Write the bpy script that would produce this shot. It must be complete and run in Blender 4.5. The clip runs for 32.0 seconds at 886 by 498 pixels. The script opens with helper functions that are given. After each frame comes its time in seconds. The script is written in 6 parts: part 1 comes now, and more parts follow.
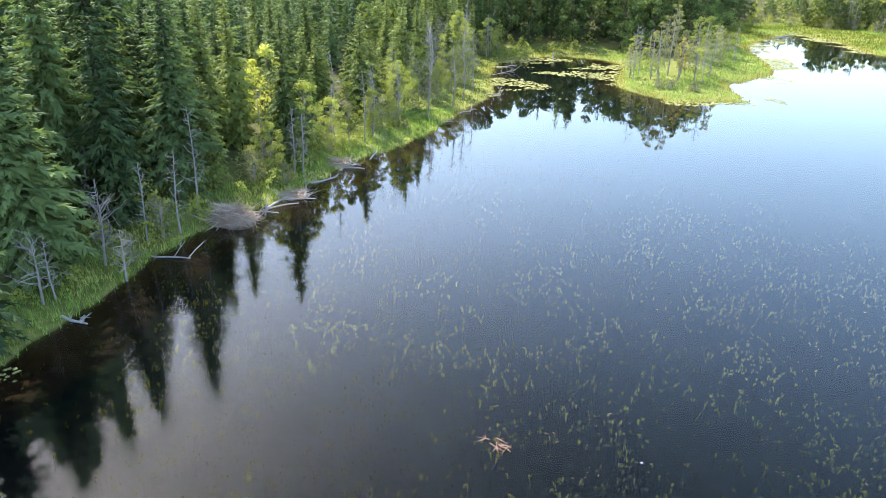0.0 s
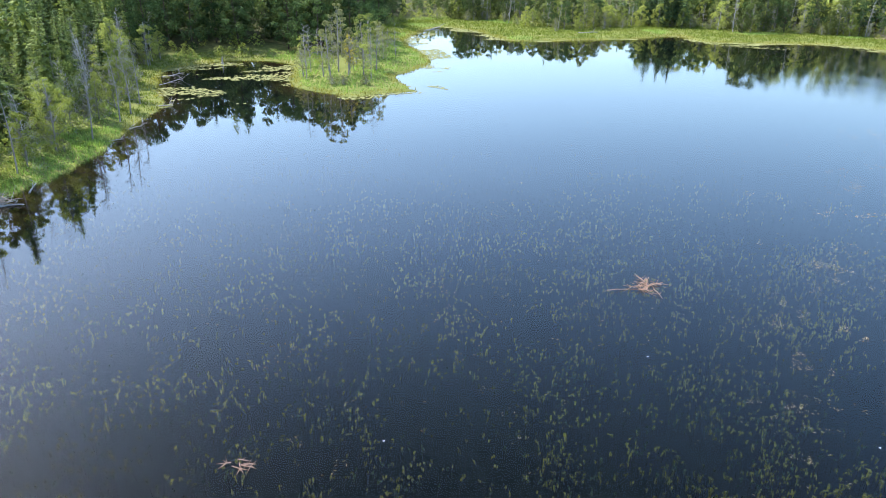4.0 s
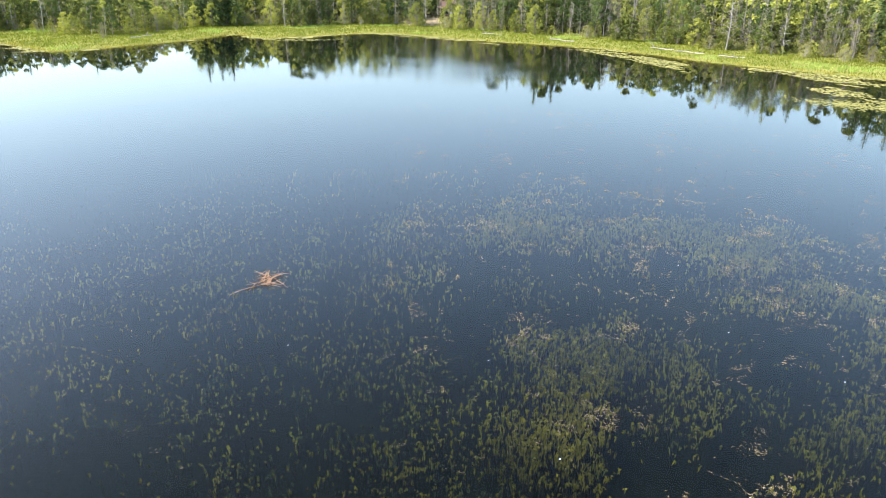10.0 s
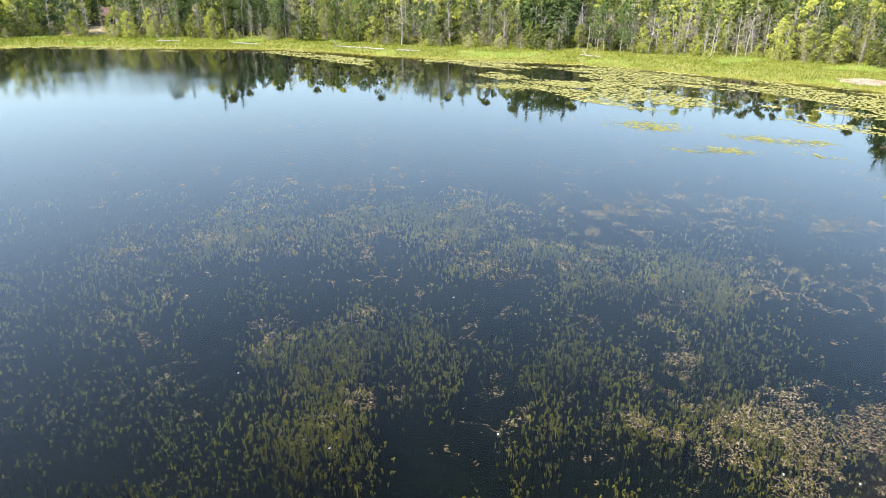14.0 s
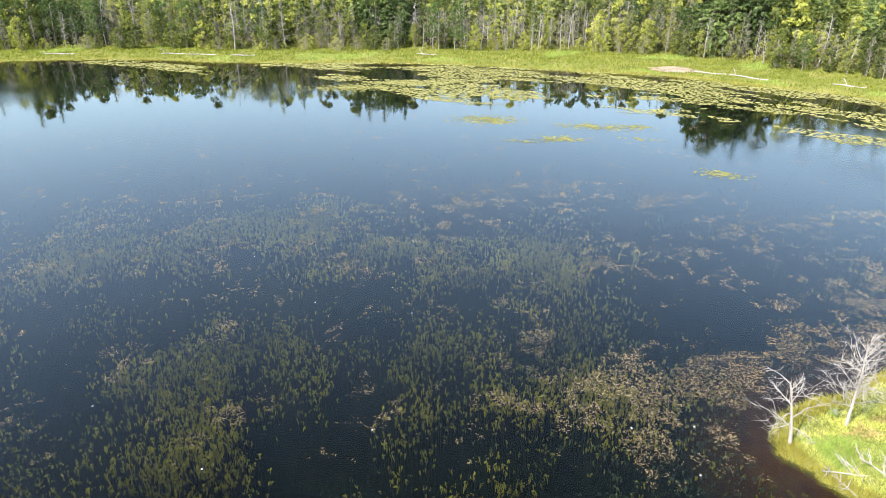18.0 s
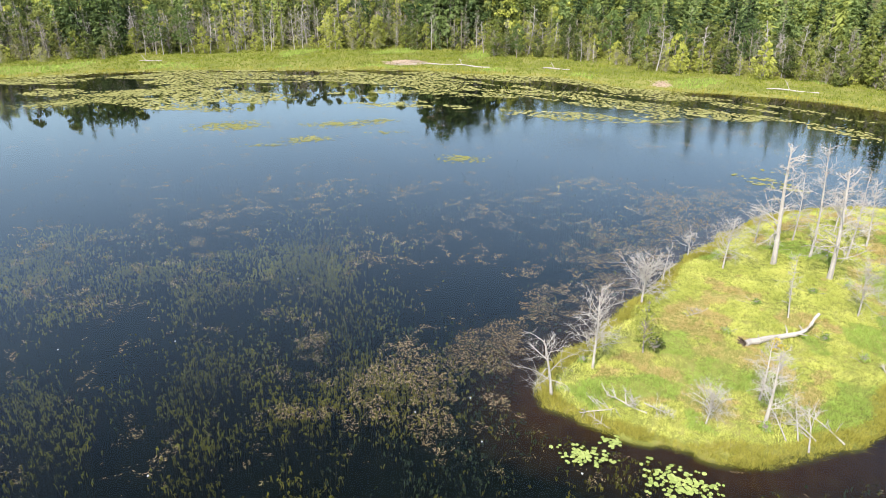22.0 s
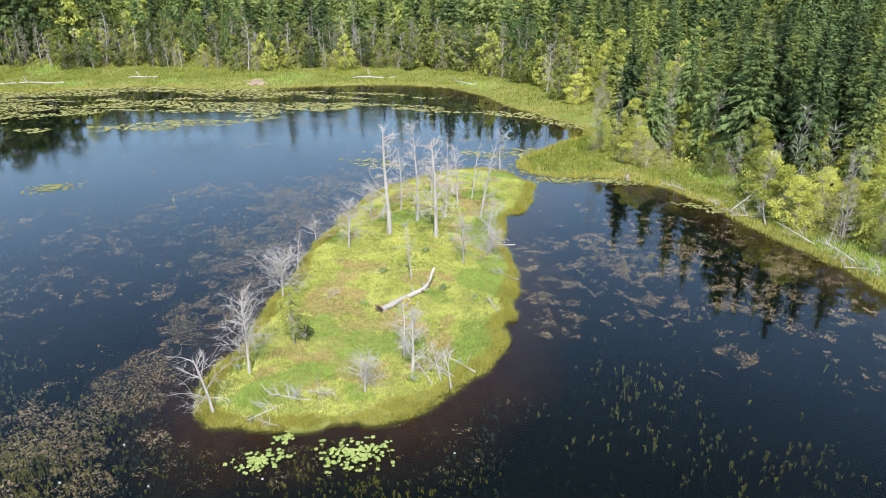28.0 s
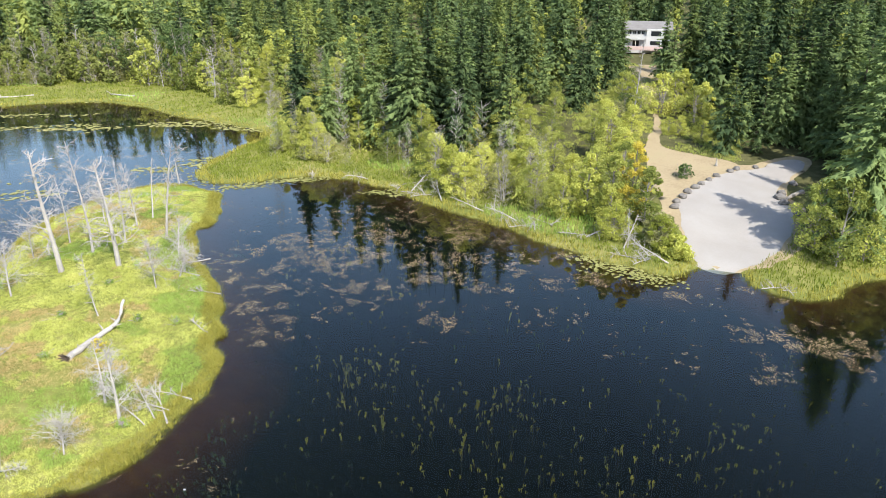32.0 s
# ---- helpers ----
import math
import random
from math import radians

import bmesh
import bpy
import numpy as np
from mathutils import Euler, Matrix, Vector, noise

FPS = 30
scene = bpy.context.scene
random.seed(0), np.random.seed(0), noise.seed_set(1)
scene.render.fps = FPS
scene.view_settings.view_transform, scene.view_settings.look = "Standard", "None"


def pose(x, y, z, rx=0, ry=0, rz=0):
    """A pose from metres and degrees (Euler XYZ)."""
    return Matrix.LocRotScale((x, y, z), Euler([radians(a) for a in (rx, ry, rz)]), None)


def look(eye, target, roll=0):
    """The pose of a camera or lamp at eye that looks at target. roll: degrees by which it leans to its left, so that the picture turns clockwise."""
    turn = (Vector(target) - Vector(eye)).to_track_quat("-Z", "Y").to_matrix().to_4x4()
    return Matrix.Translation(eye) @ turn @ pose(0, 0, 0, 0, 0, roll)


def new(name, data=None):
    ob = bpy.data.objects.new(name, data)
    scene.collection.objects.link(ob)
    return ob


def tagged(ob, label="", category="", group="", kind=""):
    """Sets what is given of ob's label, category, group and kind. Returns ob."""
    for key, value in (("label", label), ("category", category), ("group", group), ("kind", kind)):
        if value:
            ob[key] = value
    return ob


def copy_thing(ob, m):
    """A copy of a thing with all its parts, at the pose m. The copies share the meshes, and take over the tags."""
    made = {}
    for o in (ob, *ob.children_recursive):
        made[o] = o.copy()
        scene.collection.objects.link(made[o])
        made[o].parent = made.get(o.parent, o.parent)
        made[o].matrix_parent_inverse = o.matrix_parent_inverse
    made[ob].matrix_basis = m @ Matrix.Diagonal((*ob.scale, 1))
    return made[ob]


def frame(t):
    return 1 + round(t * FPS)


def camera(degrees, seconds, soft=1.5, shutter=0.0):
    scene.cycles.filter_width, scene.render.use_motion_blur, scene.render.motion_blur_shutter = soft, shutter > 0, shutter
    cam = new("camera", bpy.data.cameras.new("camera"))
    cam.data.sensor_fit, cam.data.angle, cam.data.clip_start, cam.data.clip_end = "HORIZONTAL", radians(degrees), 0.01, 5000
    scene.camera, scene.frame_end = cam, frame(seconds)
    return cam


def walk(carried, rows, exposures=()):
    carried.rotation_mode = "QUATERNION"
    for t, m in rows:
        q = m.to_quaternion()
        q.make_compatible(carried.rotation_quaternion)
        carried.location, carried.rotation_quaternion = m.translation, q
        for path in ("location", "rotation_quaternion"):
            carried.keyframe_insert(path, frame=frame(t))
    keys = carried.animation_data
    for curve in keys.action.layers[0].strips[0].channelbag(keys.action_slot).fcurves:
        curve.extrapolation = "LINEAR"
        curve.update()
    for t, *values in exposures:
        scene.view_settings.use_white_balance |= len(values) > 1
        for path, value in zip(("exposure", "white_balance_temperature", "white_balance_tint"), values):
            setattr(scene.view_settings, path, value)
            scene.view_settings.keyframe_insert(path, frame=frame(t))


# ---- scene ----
cam = camera(65.0, 32.0, soft=0.5)
PATH = [
    (0, (2.141, 0.452, 23.966), (1.098, 1.953, 23.155), 0.5),
    (0.5, (2.166, 0.424, 23.972), (1.237, 1.999, 23.162), 0.5),
    (1, (2.186, 0.401, 23.981), (1.375, 2.04, 23.171), 0.5),
    (1.5, (2.182, 0.365, 23.98), (1.48, 2.054, 23.172), 0.6),
    (2, (2.176, 0.337, 23.976), (1.572, 2.065, 23.169), 0.6),
    (2.5, (2.16, 0.301, 23.975), (1.659, 2.062, 23.169), 0.6),
    (3, (2.14, 0.265, 23.976), (1.723, 2.047, 23.17), 0.7),
    (3.5, (2.127, 0.245, 23.981), (1.776, 2.043, 23.177), 0.6),
    (5.5, (2.151, 0.135, 24.025), (2.131, 1.967, 23.224), 0.5),
    (6, (2.141, 0.093, 24.021), (2.211, 1.925, 23.221), 0.5),
    (6.5, (2.133, 0.049, 24.014), (2.292, 1.876, 23.215), 0.4),
    (7, (2.111, 0.016, 23.999), (2.361, 1.833, 23.2), 0.4),
    (7.5, (2.063, 0.02, 23.973), (2.403, 1.822, 23.175), 0.4),
    (8, (1.981, 0.011, 23.95), (2.412, 1.794, 23.152), 0.4),
    (8.5, (1.887, 0.001, 23.945), (2.409, 1.76, 23.148), 0.5),
    (9, (1.795, 0.016, 23.955), (2.405, 1.746, 23.158), 0.4),
    (9.5, (1.707, -0.001, 23.977), (2.403, 1.696, 23.18), 0.5),
    (10, (1.61, -0.059, 24.003), (2.397, 1.599, 23.207), 0.5),
    (10.5, (1.498, -0.123, 24.022), (2.378, 1.487, 23.227), 0.5),
    (11, (1.394, -0.152, 24.051), (2.365, 1.406, 23.257), 0.5),
    (11.5, (1.267, -0.177, 24.073), (2.327, 1.322, 23.28), 0.6),
    (12, (1.128, -0.209, 24.094), (2.276, 1.224, 23.302), 0.6),
    (12.5, (0.963, -0.245, 24.119), (2.203, 1.109, 23.328), 0.7),
    (13, (0.774, -0.292, 24.138), (2.098, 0.982, 23.348), 0.7),
    (13.5, (0.547, -0.351, 24.152), (1.928, 0.862, 23.364), 0.6),
    (15.5, (-0.304, -0.694, 24.285), (1.175, 0.398, 23.497), 0.3),
    (16, (-0.335, -0.757, 24.327), (1.177, 0.289, 23.541), 0.4),
    (16.5, (-0.302, -0.775, 24.383), (1.248, 0.215, 23.598), 0.4),
    (17, (-0.336, -0.811, 24.439), (1.251, 0.121, 23.654), 0.4),
    (17.5, (-0.438, -0.847, 24.493), (1.179, 0.029, 23.708), 0.3),
    (18, (-0.538, -0.891, 24.552), (1.104, -0.062, 23.766), 0.2),
    (18.5, (-0.576, -0.904, 24.617), (1.089, -0.124, 23.831), 0.1),
    (19, (-0.565, -0.907, 24.688), (1.122, -0.176, 23.902), 0.1),
    (19.5, (-0.54, -0.93, 24.744), (1.171, -0.256, 23.957), 0.1),
    (20, (-0.516, -0.962, 24.789), (1.226, -0.374, 24.0), -0.0),
    (20.5, (-0.481, -0.99, 24.83), (1.29, -0.5, 24.04), -0.0),
    (21, (-0.442, -1.0, 24.849), (1.353, -0.609, 24.057), 0.0),
    (21.5, (-0.443, -1.011, 24.845), (1.371, -0.722, 24.054), 0.0),
    (22, (-0.427, -1.029, 24.827), (1.4, -0.84, 24.036), 0.1),
    (22.5, (-0.387, -1.076, 24.8), (1.447, -0.98, 24.008), 0.0),
    (23, (-0.347, -1.151, 24.761), (1.49, -1.148, 23.971), -0.1),
    (23.5, (-0.344, -1.204, 24.734), (1.492, -1.293, 23.944), -0.1),
    (24, (-0.384, -1.23, 24.721), (1.445, -1.411, 23.933), -0.0),
    (24.5, (-0.443, -1.244, 24.72), (1.377, -1.503, 23.932), 0.0),
    (26.5, (-0.577, -1.282, 24.788), (1.172, -1.845, 23.997), -0.1),
    (27, (-0.62, -1.285, 24.804), (1.103, -1.923, 24.014), -0.2),
    (27.5, (-0.657, -1.282, 24.815), (1.037, -1.996, 24.026), -0.2),
    (28, (-0.661, -1.272, 24.823), (0.99, -2.079, 24.033), 0.0),
    (28.5, (-0.657, -1.255, 24.823), (0.944, -2.158, 24.032), 0.1),
    (29, (-0.653, -1.217, 24.827), (0.891, -2.212, 24.035), 0.1),
    (29.5, (-0.655, -1.18, 24.84), (0.829, -2.262, 24.049), 0.2),
    (30, (-0.678, -1.155, 24.851), (0.741, -2.321, 24.059), 0.3),
    (30.5, (-0.709, -1.149, 24.851), (0.64, -2.395, 24.059), 0.3),
    (31, (-0.751, -1.159, 24.853), (0.525, -2.481, 24.063), 0.3),
    (31.5, (-0.791, -1.185, 24.853), (0.408, -2.578, 24.064), 0.4),
    (32, (-0.826, -1.201, 24.86), (0.292, -2.661, 24.072), 0.2),
]
walk(cam, [(t, look(eye, goal, roll)) for t, eye, goal, roll in PATH], [(0, 1.97, 6250, 10), (1.5, 1.74, 6000, 10), (3, 1.46, 5750, 10), (6, 1.62, 6150, 10), (8.5, 1.74, 6850, 10), (13, 1.71, 6950, 10), (17, 1.65, 6850, 10), (20.5, 1.42, 6900, 10), (22.3, 1.22, 6850, 10), (24, 1.02, 6300, 10), (28, 1.03, 6300, 10), (32, 1.20, 6450, 10)])

# ---- daylight: high sun ahead-left of the first view ----
SUN_AZ, SUN_EL = 68.0, 48.0          # degrees, counter-clockwise from +Y; elevation
world = bpy.data.worlds.new("sky")
scene.world = world
world.use_nodes = True
wn = world.node_tree.nodes
sky = wn.new("ShaderNodeTexSky")
sky.sky_type = "NISHITA"
sky.sun_disc = False
sky.sun_elevation = radians(SUN_EL)
sky.sun_rotation = radians(-SUN_AZ % 360)
sky.air_density, sky.dust_density, sky.ozone_density = 1.1, 1.3, 1.7
world.node_tree.links.new(sky.outputs["Color"], wn["Background"].inputs["Color"])
wn["Background"].inputs["Strength"].default_value = 0.15
sun_data = bpy.data.lights.new("sun", "SUN")
sun_data.energy, sun_data.angle, sun_data.color = 3.6, radians(0.55), (1.0, 0.95, 0.87)
sun = new("sun", sun_data)
sd_ = Vector((-math.sin(radians(SUN_AZ)) * math.cos(radians(SUN_EL)), math.cos(radians(SUN_AZ)) * math.cos(radians(SUN_EL)), math.sin(radians(SUN_EL))))
sun.matrix_world = Matrix.Translation((0, 0, 120)) @ sd_.to_track_quat("Z", "Y").to_matrix().to_4x4()


# ---- materials ----
def material(name):
    m = bpy.data.materials.new(name)
    m.use_nodes = True
    nt = m.node_tree
    return m, nt, nt.nodes, nt.nodes["Principled BSDF"], nt.links.new


def ramp(nodes, stops):
    r = nodes.new("ShaderNodeValToRGB")
    e = r.color_ramp.elements
    while len(e) < len(stops):
        e.new(0.5)
    for k, (p, c) in zip(e, stops):
        k.position, k.color = p, (*c, 1)
    return r


def noise_tex(nodes, link, scale, detail=4.0, vec=None, rough=0.55):
    n = nodes.new("ShaderNodeTexNoise")
    n.inputs["Scale"].default_value, n.inputs["Detail"].default_value, n.inputs["Roughness"].default_value = scale, detail, rough
    if vec is not None:
        link(vec, n.inputs["Vector"])
    return n


def position(nodes):
    return nodes.new("ShaderNodeNewGeometry").outputs["Position"]


def mixed(nodes, link, fac, a, b, kind="MIX"):
    x = nodes.new("ShaderNodeMixRGB")
    x.blend_type = kind
    for v, s in ((fac, 0), (a, 1), (b, 2)):
        if isinstance(v, (int, float)):
            x.inputs[s].default_value = v
        elif isinstance(v, tuple):
            x.inputs[s].default_value = (*v, 1)
        else:
            link(v, x.inputs[s])
    return x.outputs[0]


def rough_mat(name, stops, scale, scale2, bump=0.3, rough=0.9, dist=0.05):
    """Two scales of noise over a colour ramp, with relief."""
    m, nt, nodes, bsdf, link = material(name)
    p = position(nodes)
    a, b = noise_tex(nodes, link, scale, 5, p), noise_tex(nodes, link, scale2, 3, p)
    mx = mixed(nodes, link, 0.45, a.outputs["Fac"], b.outputs["Fac"])
    r = ramp(nodes, stops)
    link(mx, r.inputs[0])
    link(r.outputs[0], bsdf.inputs["Base Color"])
    bsdf.inputs["Roughness"].default_value = rough
    bsdf.inputs["Specular IOR Level"].default_value = 0.2
    bp = nodes.new("ShaderNodeBump")
    bp.inputs["Strength"].default_value, bp.inputs["Distance"].default_value = bump, dist
    link(b.outputs["Fac"], bp.inputs["Height"])
    link(bp.outputs[0], bsdf.inputs["Normal"])
    return m


def leaf_mat(name, dark, light, trans=0.35, patch=0.16, alt=None, share=0.45, grain=0.4):
    """Foliage: colour varies from plant to plant, from clump to clump and across the stand; part of the light shines through."""
    m, nt, nodes, bsdf, link = material(name)
    info, geo = nodes.new("ShaderNodeObjectInfo"), nodes.new("ShaderNodeNewGeometry")
    n = noise_tex(nodes, link, patch, 2, geo.outputs["Position"])
    f = mixed(nodes, link, grain, info.outputs["Random"], geo.outputs["Random Per Island"])
    f = mixed(nodes, link, share, f, n.outputs["Fac"])
    stops = [(0.27, dark), (0.70, light)]
    if alt:
        stops.append((0.86, alt))
    r = ramp(nodes, stops)
    link(f, r.inputs[0])
    link(r.outputs[0], bsdf.inputs["Base Color"])
    bsdf.inputs["Roughness"].default_value = 0.75
    bsdf.inputs["Specular IOR Level"].default_value = 0.08
    tr = nodes.new("ShaderNodeBsdfTranslucent")
    link(mixed(nodes, link, 1.0, r.outputs[0], (1.1, 1.15, 0.75), "MULTIPLY"), tr.inputs["Color"])
    mix = nodes.new("ShaderNodeMixShader")
    mix.inputs[0].default_value = trans
    link(bsdf.outputs[0], mix.inputs[1])
    link(tr.outputs[0], mix.inputs[2])
    link(mix.outputs[0], nodes["Material Output"].inputs["Surface"])
    return m


FIR = leaf_mat("fir needles", (0.036, 0.060, 0.026), (0.172, 0.228, 0.080), 0.24, share=0.3, grain=0.35)
CEDAR = leaf_mat("cedar foliage", (0.070, 0.098, 0.030), (0.250, 0.285, 0.076), 0.22, share=0.3, grain=0.35)
ALDER = leaf_mat("alder leaves", (0.135, 0.165, 0.042), (0.420, 0.435, 0.110), 0.38, share=0.35, grain=0.3)
BRIGHT = leaf_mat("young bright leaves", (0.250, 0.280, 0.050), (0.580, 0.570, 0.150), 0.42, share=0.35, grain=0.3)
BROAD = leaf_mat("dull broadleaf leaves", (0.060, 0.082, 0.026), (0.215, 0.235, 0.070), 0.25, share=0.35, grain=0.3)
MAPLE = leaf_mat("maple leaves", (0.038, 0.068, 0.026), (0.125, 0.175, 0.055), 0.25)
WILLOW = leaf_mat("grey willow leaves", (0.180, 0.180, 0.080), (0.370, 0.360, 0.165), 0.35)
GOLD = leaf_mat("yellowing leaves", (0.380, 0.330, 0.055), (0.580, 0.470, 0.085), 0.40)
REED = leaf_mat("marsh grass", (0.110, 0.145, 0.020), (0.270, 0.300, 0.050), 0.35, 0.30, (0.310, 0.260, 0.115), 0.6)
LUSH = leaf_mat("lush bank grass", (0.135, 0.210, 0.045), (0.330, 0.430, 0.100), 0.35, 0.35)
DRY = leaf_mat("island grass", (0.260, 0.310, 0.060), (0.560, 0.560, 0.165), 0.30, 0.45, (0.540, 0.420, 0.190), 0.66)
RUSSET = leaf_mat("straw and russet grass", (0.240, 0.170, 0.065), (0.480, 0.380, 0.170), 0.25, 0.7)
SEDGE = leaf_mat("golden wet sedge", (0.150, 0.165, 0.028), (0.330, 0.300, 0.065), 0.30, 0.35)
PAD = leaf_mat("lily leaves", (0.175, 0.180, 0.055), (0.330, 0.320, 0.120), 0.12, 0.3, (0.330, 0.235, 0.105))
PAD_NEAR = leaf_mat("fresh lily leaves", (0.190, 0.250, 0.065), (0.360, 0.410, 0.135), 0.15, 0.6)
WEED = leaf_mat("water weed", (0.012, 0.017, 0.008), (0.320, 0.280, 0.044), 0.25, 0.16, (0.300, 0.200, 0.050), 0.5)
# weed again, with the light lost to deep water put into its colour
WEED_DIMMED = leaf_mat("deep weed dimmed by water", (0.010, 0.019, 0.016), (0.095, 0.125, 0.065), 0.25, 0.2)
MAT = leaf_mat("floating dead weed", (0.065, 0.043, 0.026), (0.450, 0.335, 0.190), 0.10, 0.25)
RUST = rough_mat("rusty dead branch", [(0.25, (0.200, 0.110, 0.065)), (0.7, (0.400, 0.250, 0.160))], 1.0, 9)
BARK = rough_mat("dark bark", [(0.3, (0.045, 0.032, 0.024)), (0.7, (0.120, 0.092, 0.070))], 1.5, 14)
GREYBARK = rough_mat("pale alder bark", [(0.3, (0.140, 0.125, 0.105)), (0.7, (0.340, 0.310, 0.270))], 1.2, 16)
DEAD = rough_mat("weathered dead wood", [(0.25, (0.200, 0.180, 0.160)), (0.7, (0.430, 0.405, 0.370))], 1.0, 18)
GREYWOOD = rough_mat("grey-brown dead stems", [(0.25, (0.120, 0.106, 0.092)), (0.7, (0.270, 0.245, 0.215))], 0.6, 12)
TWIG = rough_mat("bare grey twigs", [(0.25, (0.180, 0.155, 0.140)), (0.7, (0.380, 0.350, 0.320))], 0.6, 12)
STEM = rough_mat("dark slimy stems", [(0.3, (0.008, 0.009, 0.005)), (0.7, (0.018, 0.018, 0.009))], 1.0, 6)
STICK = rough_mat("peeled beaver sticks", [(0.25, (0.260, 0.185, 0.130)), (0.7, (0.540, 0.430, 0.335))], 0.9, 9)
GRAVEL = rough_mat("pale compacted gravel", [(0.25, (0.230, 0.208, 0.182)), (0.5, (0.280, 0.260, 0.234)), (0.8, (0.330, 0.315, 0.290))], 0.25, 9, 0.4, 0.95, 0.03)
LAWN = rough_mat("dry trampled grass", [(0.25, (0.200, 0.155, 0.090)), (0.55, (0.300, 0.240, 0.145)), (0.8, (0.250, 0.230, 0.120))], 0.3, 4, 0.5, 0.95, 0.05)
STONE = rough_mat("grey boulder", [(0.25, (0.090, 0.082, 0.075)), (0.7, (0.220, 0.205, 0.185))], 1.5, 8, 0.5)
SIDING = rough_mat("white painted boards", [(0.2, (0.420, 0.420, 0.410)), (0.8, (0.520, 0.520, 0.505))], 0.8, 6, 0.1, 0.6)
SHINGLE = rough_mat("grey asphalt shingle", [(0.25, (0.130, 0.122, 0.115)), (0.7, (0.210, 0.200, 0.190))], 0.9, 7, 0.3)
DARKWOOD = rough_mat("dark stained boards", [(0.25, (0.060, 0.040, 0.030)), (0.7, (0.140, 0.090, 0.070))], 0.8, 8, 0.2, 0.7)
PINKWOOD = rough_mat("faded red deck boards", [(0.25, (0.420, 0.300, 0.270)), (0.7, (0.560, 0.430, 0.400))], 0.8, 8, 0.2, 0.7)

GLASS, _nt, _n, _b, _l = material("dark window glass")
_b.inputs["Base Color"].default_value = (0.02, 0.022, 0.025, 1)
_b.inputs["Roughness"].default_value = 0.05

# ground: grass and litter on land, mud and silt on the lake bed
GROUND, _nt, _n, _b, _l = material("meadow and lake bed")
_p = position(_n)
_a, _c, _d = noise_tex(_n, _l, 0.12, 4, _p), noise_tex(_n, _l, 1.3, 5, _p), noise_tex(_n, _l, 0.045, 3, _p)
_land = ramp(_n, [(0.30, (0.090, 0.105, 0.028)), (0.50, (0.160, 0.170, 0.044)), (0.68, (0.250, 0.225, 0.085))])
_l(mixed(_n, _l, 0.5, _a.outputs["Fac"], _c.outputs["Fac"]), _land.inputs[0])
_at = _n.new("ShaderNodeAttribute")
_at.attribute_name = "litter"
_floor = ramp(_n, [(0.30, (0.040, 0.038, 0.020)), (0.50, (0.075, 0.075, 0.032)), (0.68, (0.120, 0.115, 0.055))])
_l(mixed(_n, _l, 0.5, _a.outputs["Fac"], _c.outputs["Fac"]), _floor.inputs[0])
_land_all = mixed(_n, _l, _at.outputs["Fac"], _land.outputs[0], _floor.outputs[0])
_bed = ramp(_n, [(0.35, (0.0030, 0.0048, 0.0062)), (0.55, (0.005, 0.0075, 0.008)), (0.72, (0.011, 0.013, 0.010))])
_l(mixed(_n, _l, 0.5, _d.outputs["Fac"], _c.outputs["Fac"]), _bed.inputs[0])
_s = _n.new("ShaderNodeSeparateXYZ")
_l(_p, _s.inputs[0])
_silt = ramp(_n, [(0.35, (0.026, 0.012, 0.007)), (0.55, (0.044, 0.021, 0.010)), (0.72, (0.050, 0.036, 0.014))])
_l(mixed(_n, _l, 0.5, _a.outputs["Fac"], _c.outputs["Fac"]), _silt.inputs[0])
_m2 = _n.new("ShaderNodeMapRange")
_m2.inputs["From Min"].default_value, _m2.inputs["From Max"].default_value = -0.75, -0.12
_l(_s.outputs["Z"], _m2.inputs["Value"])
_bed_all = mixed(_n, _l, _m2.outputs[0], _bed.outputs[0], _silt.outputs[0])
_m = _n.new("ShaderNodeMapRange")
_m.inputs["From Min"].default_value, _m.inputs["From Max"].default_value = -0.08, 0.06
_l(_s.outputs["Z"], _m.inputs["Value"])
_l(mixed(_n, _l, _m.outputs[0], _bed_all, _land_all), _b.inputs["Base Color"])
_b.inputs["Roughness"].default_value = 0.95
_b.inputs["Specular IOR Level"].default_value = 0.03
_bp = _n.new("ShaderNodeBump")
_bp.inputs["Strength"].default_value, _bp.inputs["Distance"].default_value = 0.6, 0.15
_l(_c.outputs["Fac"], _bp.inputs["Height"])
_l(_bp.outputs[0], _b.inputs["Normal"])

# lake water: clear brownish body under a mirror that grows towards grazing view
WATER, _nt, _n, _b, _l = material("lake water")
_n.remove(_b)
_fr = _n.new("ShaderNodeFresnel")
_fr.inputs["IOR"].default_value = 1.33
_tr, _gl, _mx = _n.new("ShaderNodeBsdfTransparent"), _n.new("ShaderNodeBsdfGlossy"), _n.new("ShaderNodeMixShader")
_tr.inputs["Color"].default_value = (0.68, 0.73, 0.66, 1)
_gl.inputs["Color"].default_value = (1.0, 1.0, 0.97, 1)
_p = position(_n)
_a, _c = noise_tex(_n, _l, 0.018, 2, _p), noise_tex(_n, _l, 2.2, 3, _p)
_rr = ramp(_n, [(0.52, (0.025, 0.025, 0.025)), (0.66, (0.09, 0.09, 0.09))])
_l(_a.outputs["Fac"], _rr.inputs[0])
_wd = _n.new("ShaderNodeVectorMath")
_wd.operation = "DISTANCE"
_wd.inputs[1].default_value = (66.0, 140.0, 0.0)
_l(_p, _wd.inputs[0])
_wm = _n.new("ShaderNodeMapRange")
_wm.inputs["From Min"].default_value, _wm.inputs["From Max"].default_value = 34.0, 12.0
_wm.inputs["To Min"].default_value, _wm.inputs["To Max"].default_value = 0.0, 0.16
_l(_wd.outputs["Value"], _wm.inputs["Value"])
_wn = noise_tex(_n, _l, 0.09, 2, _p)
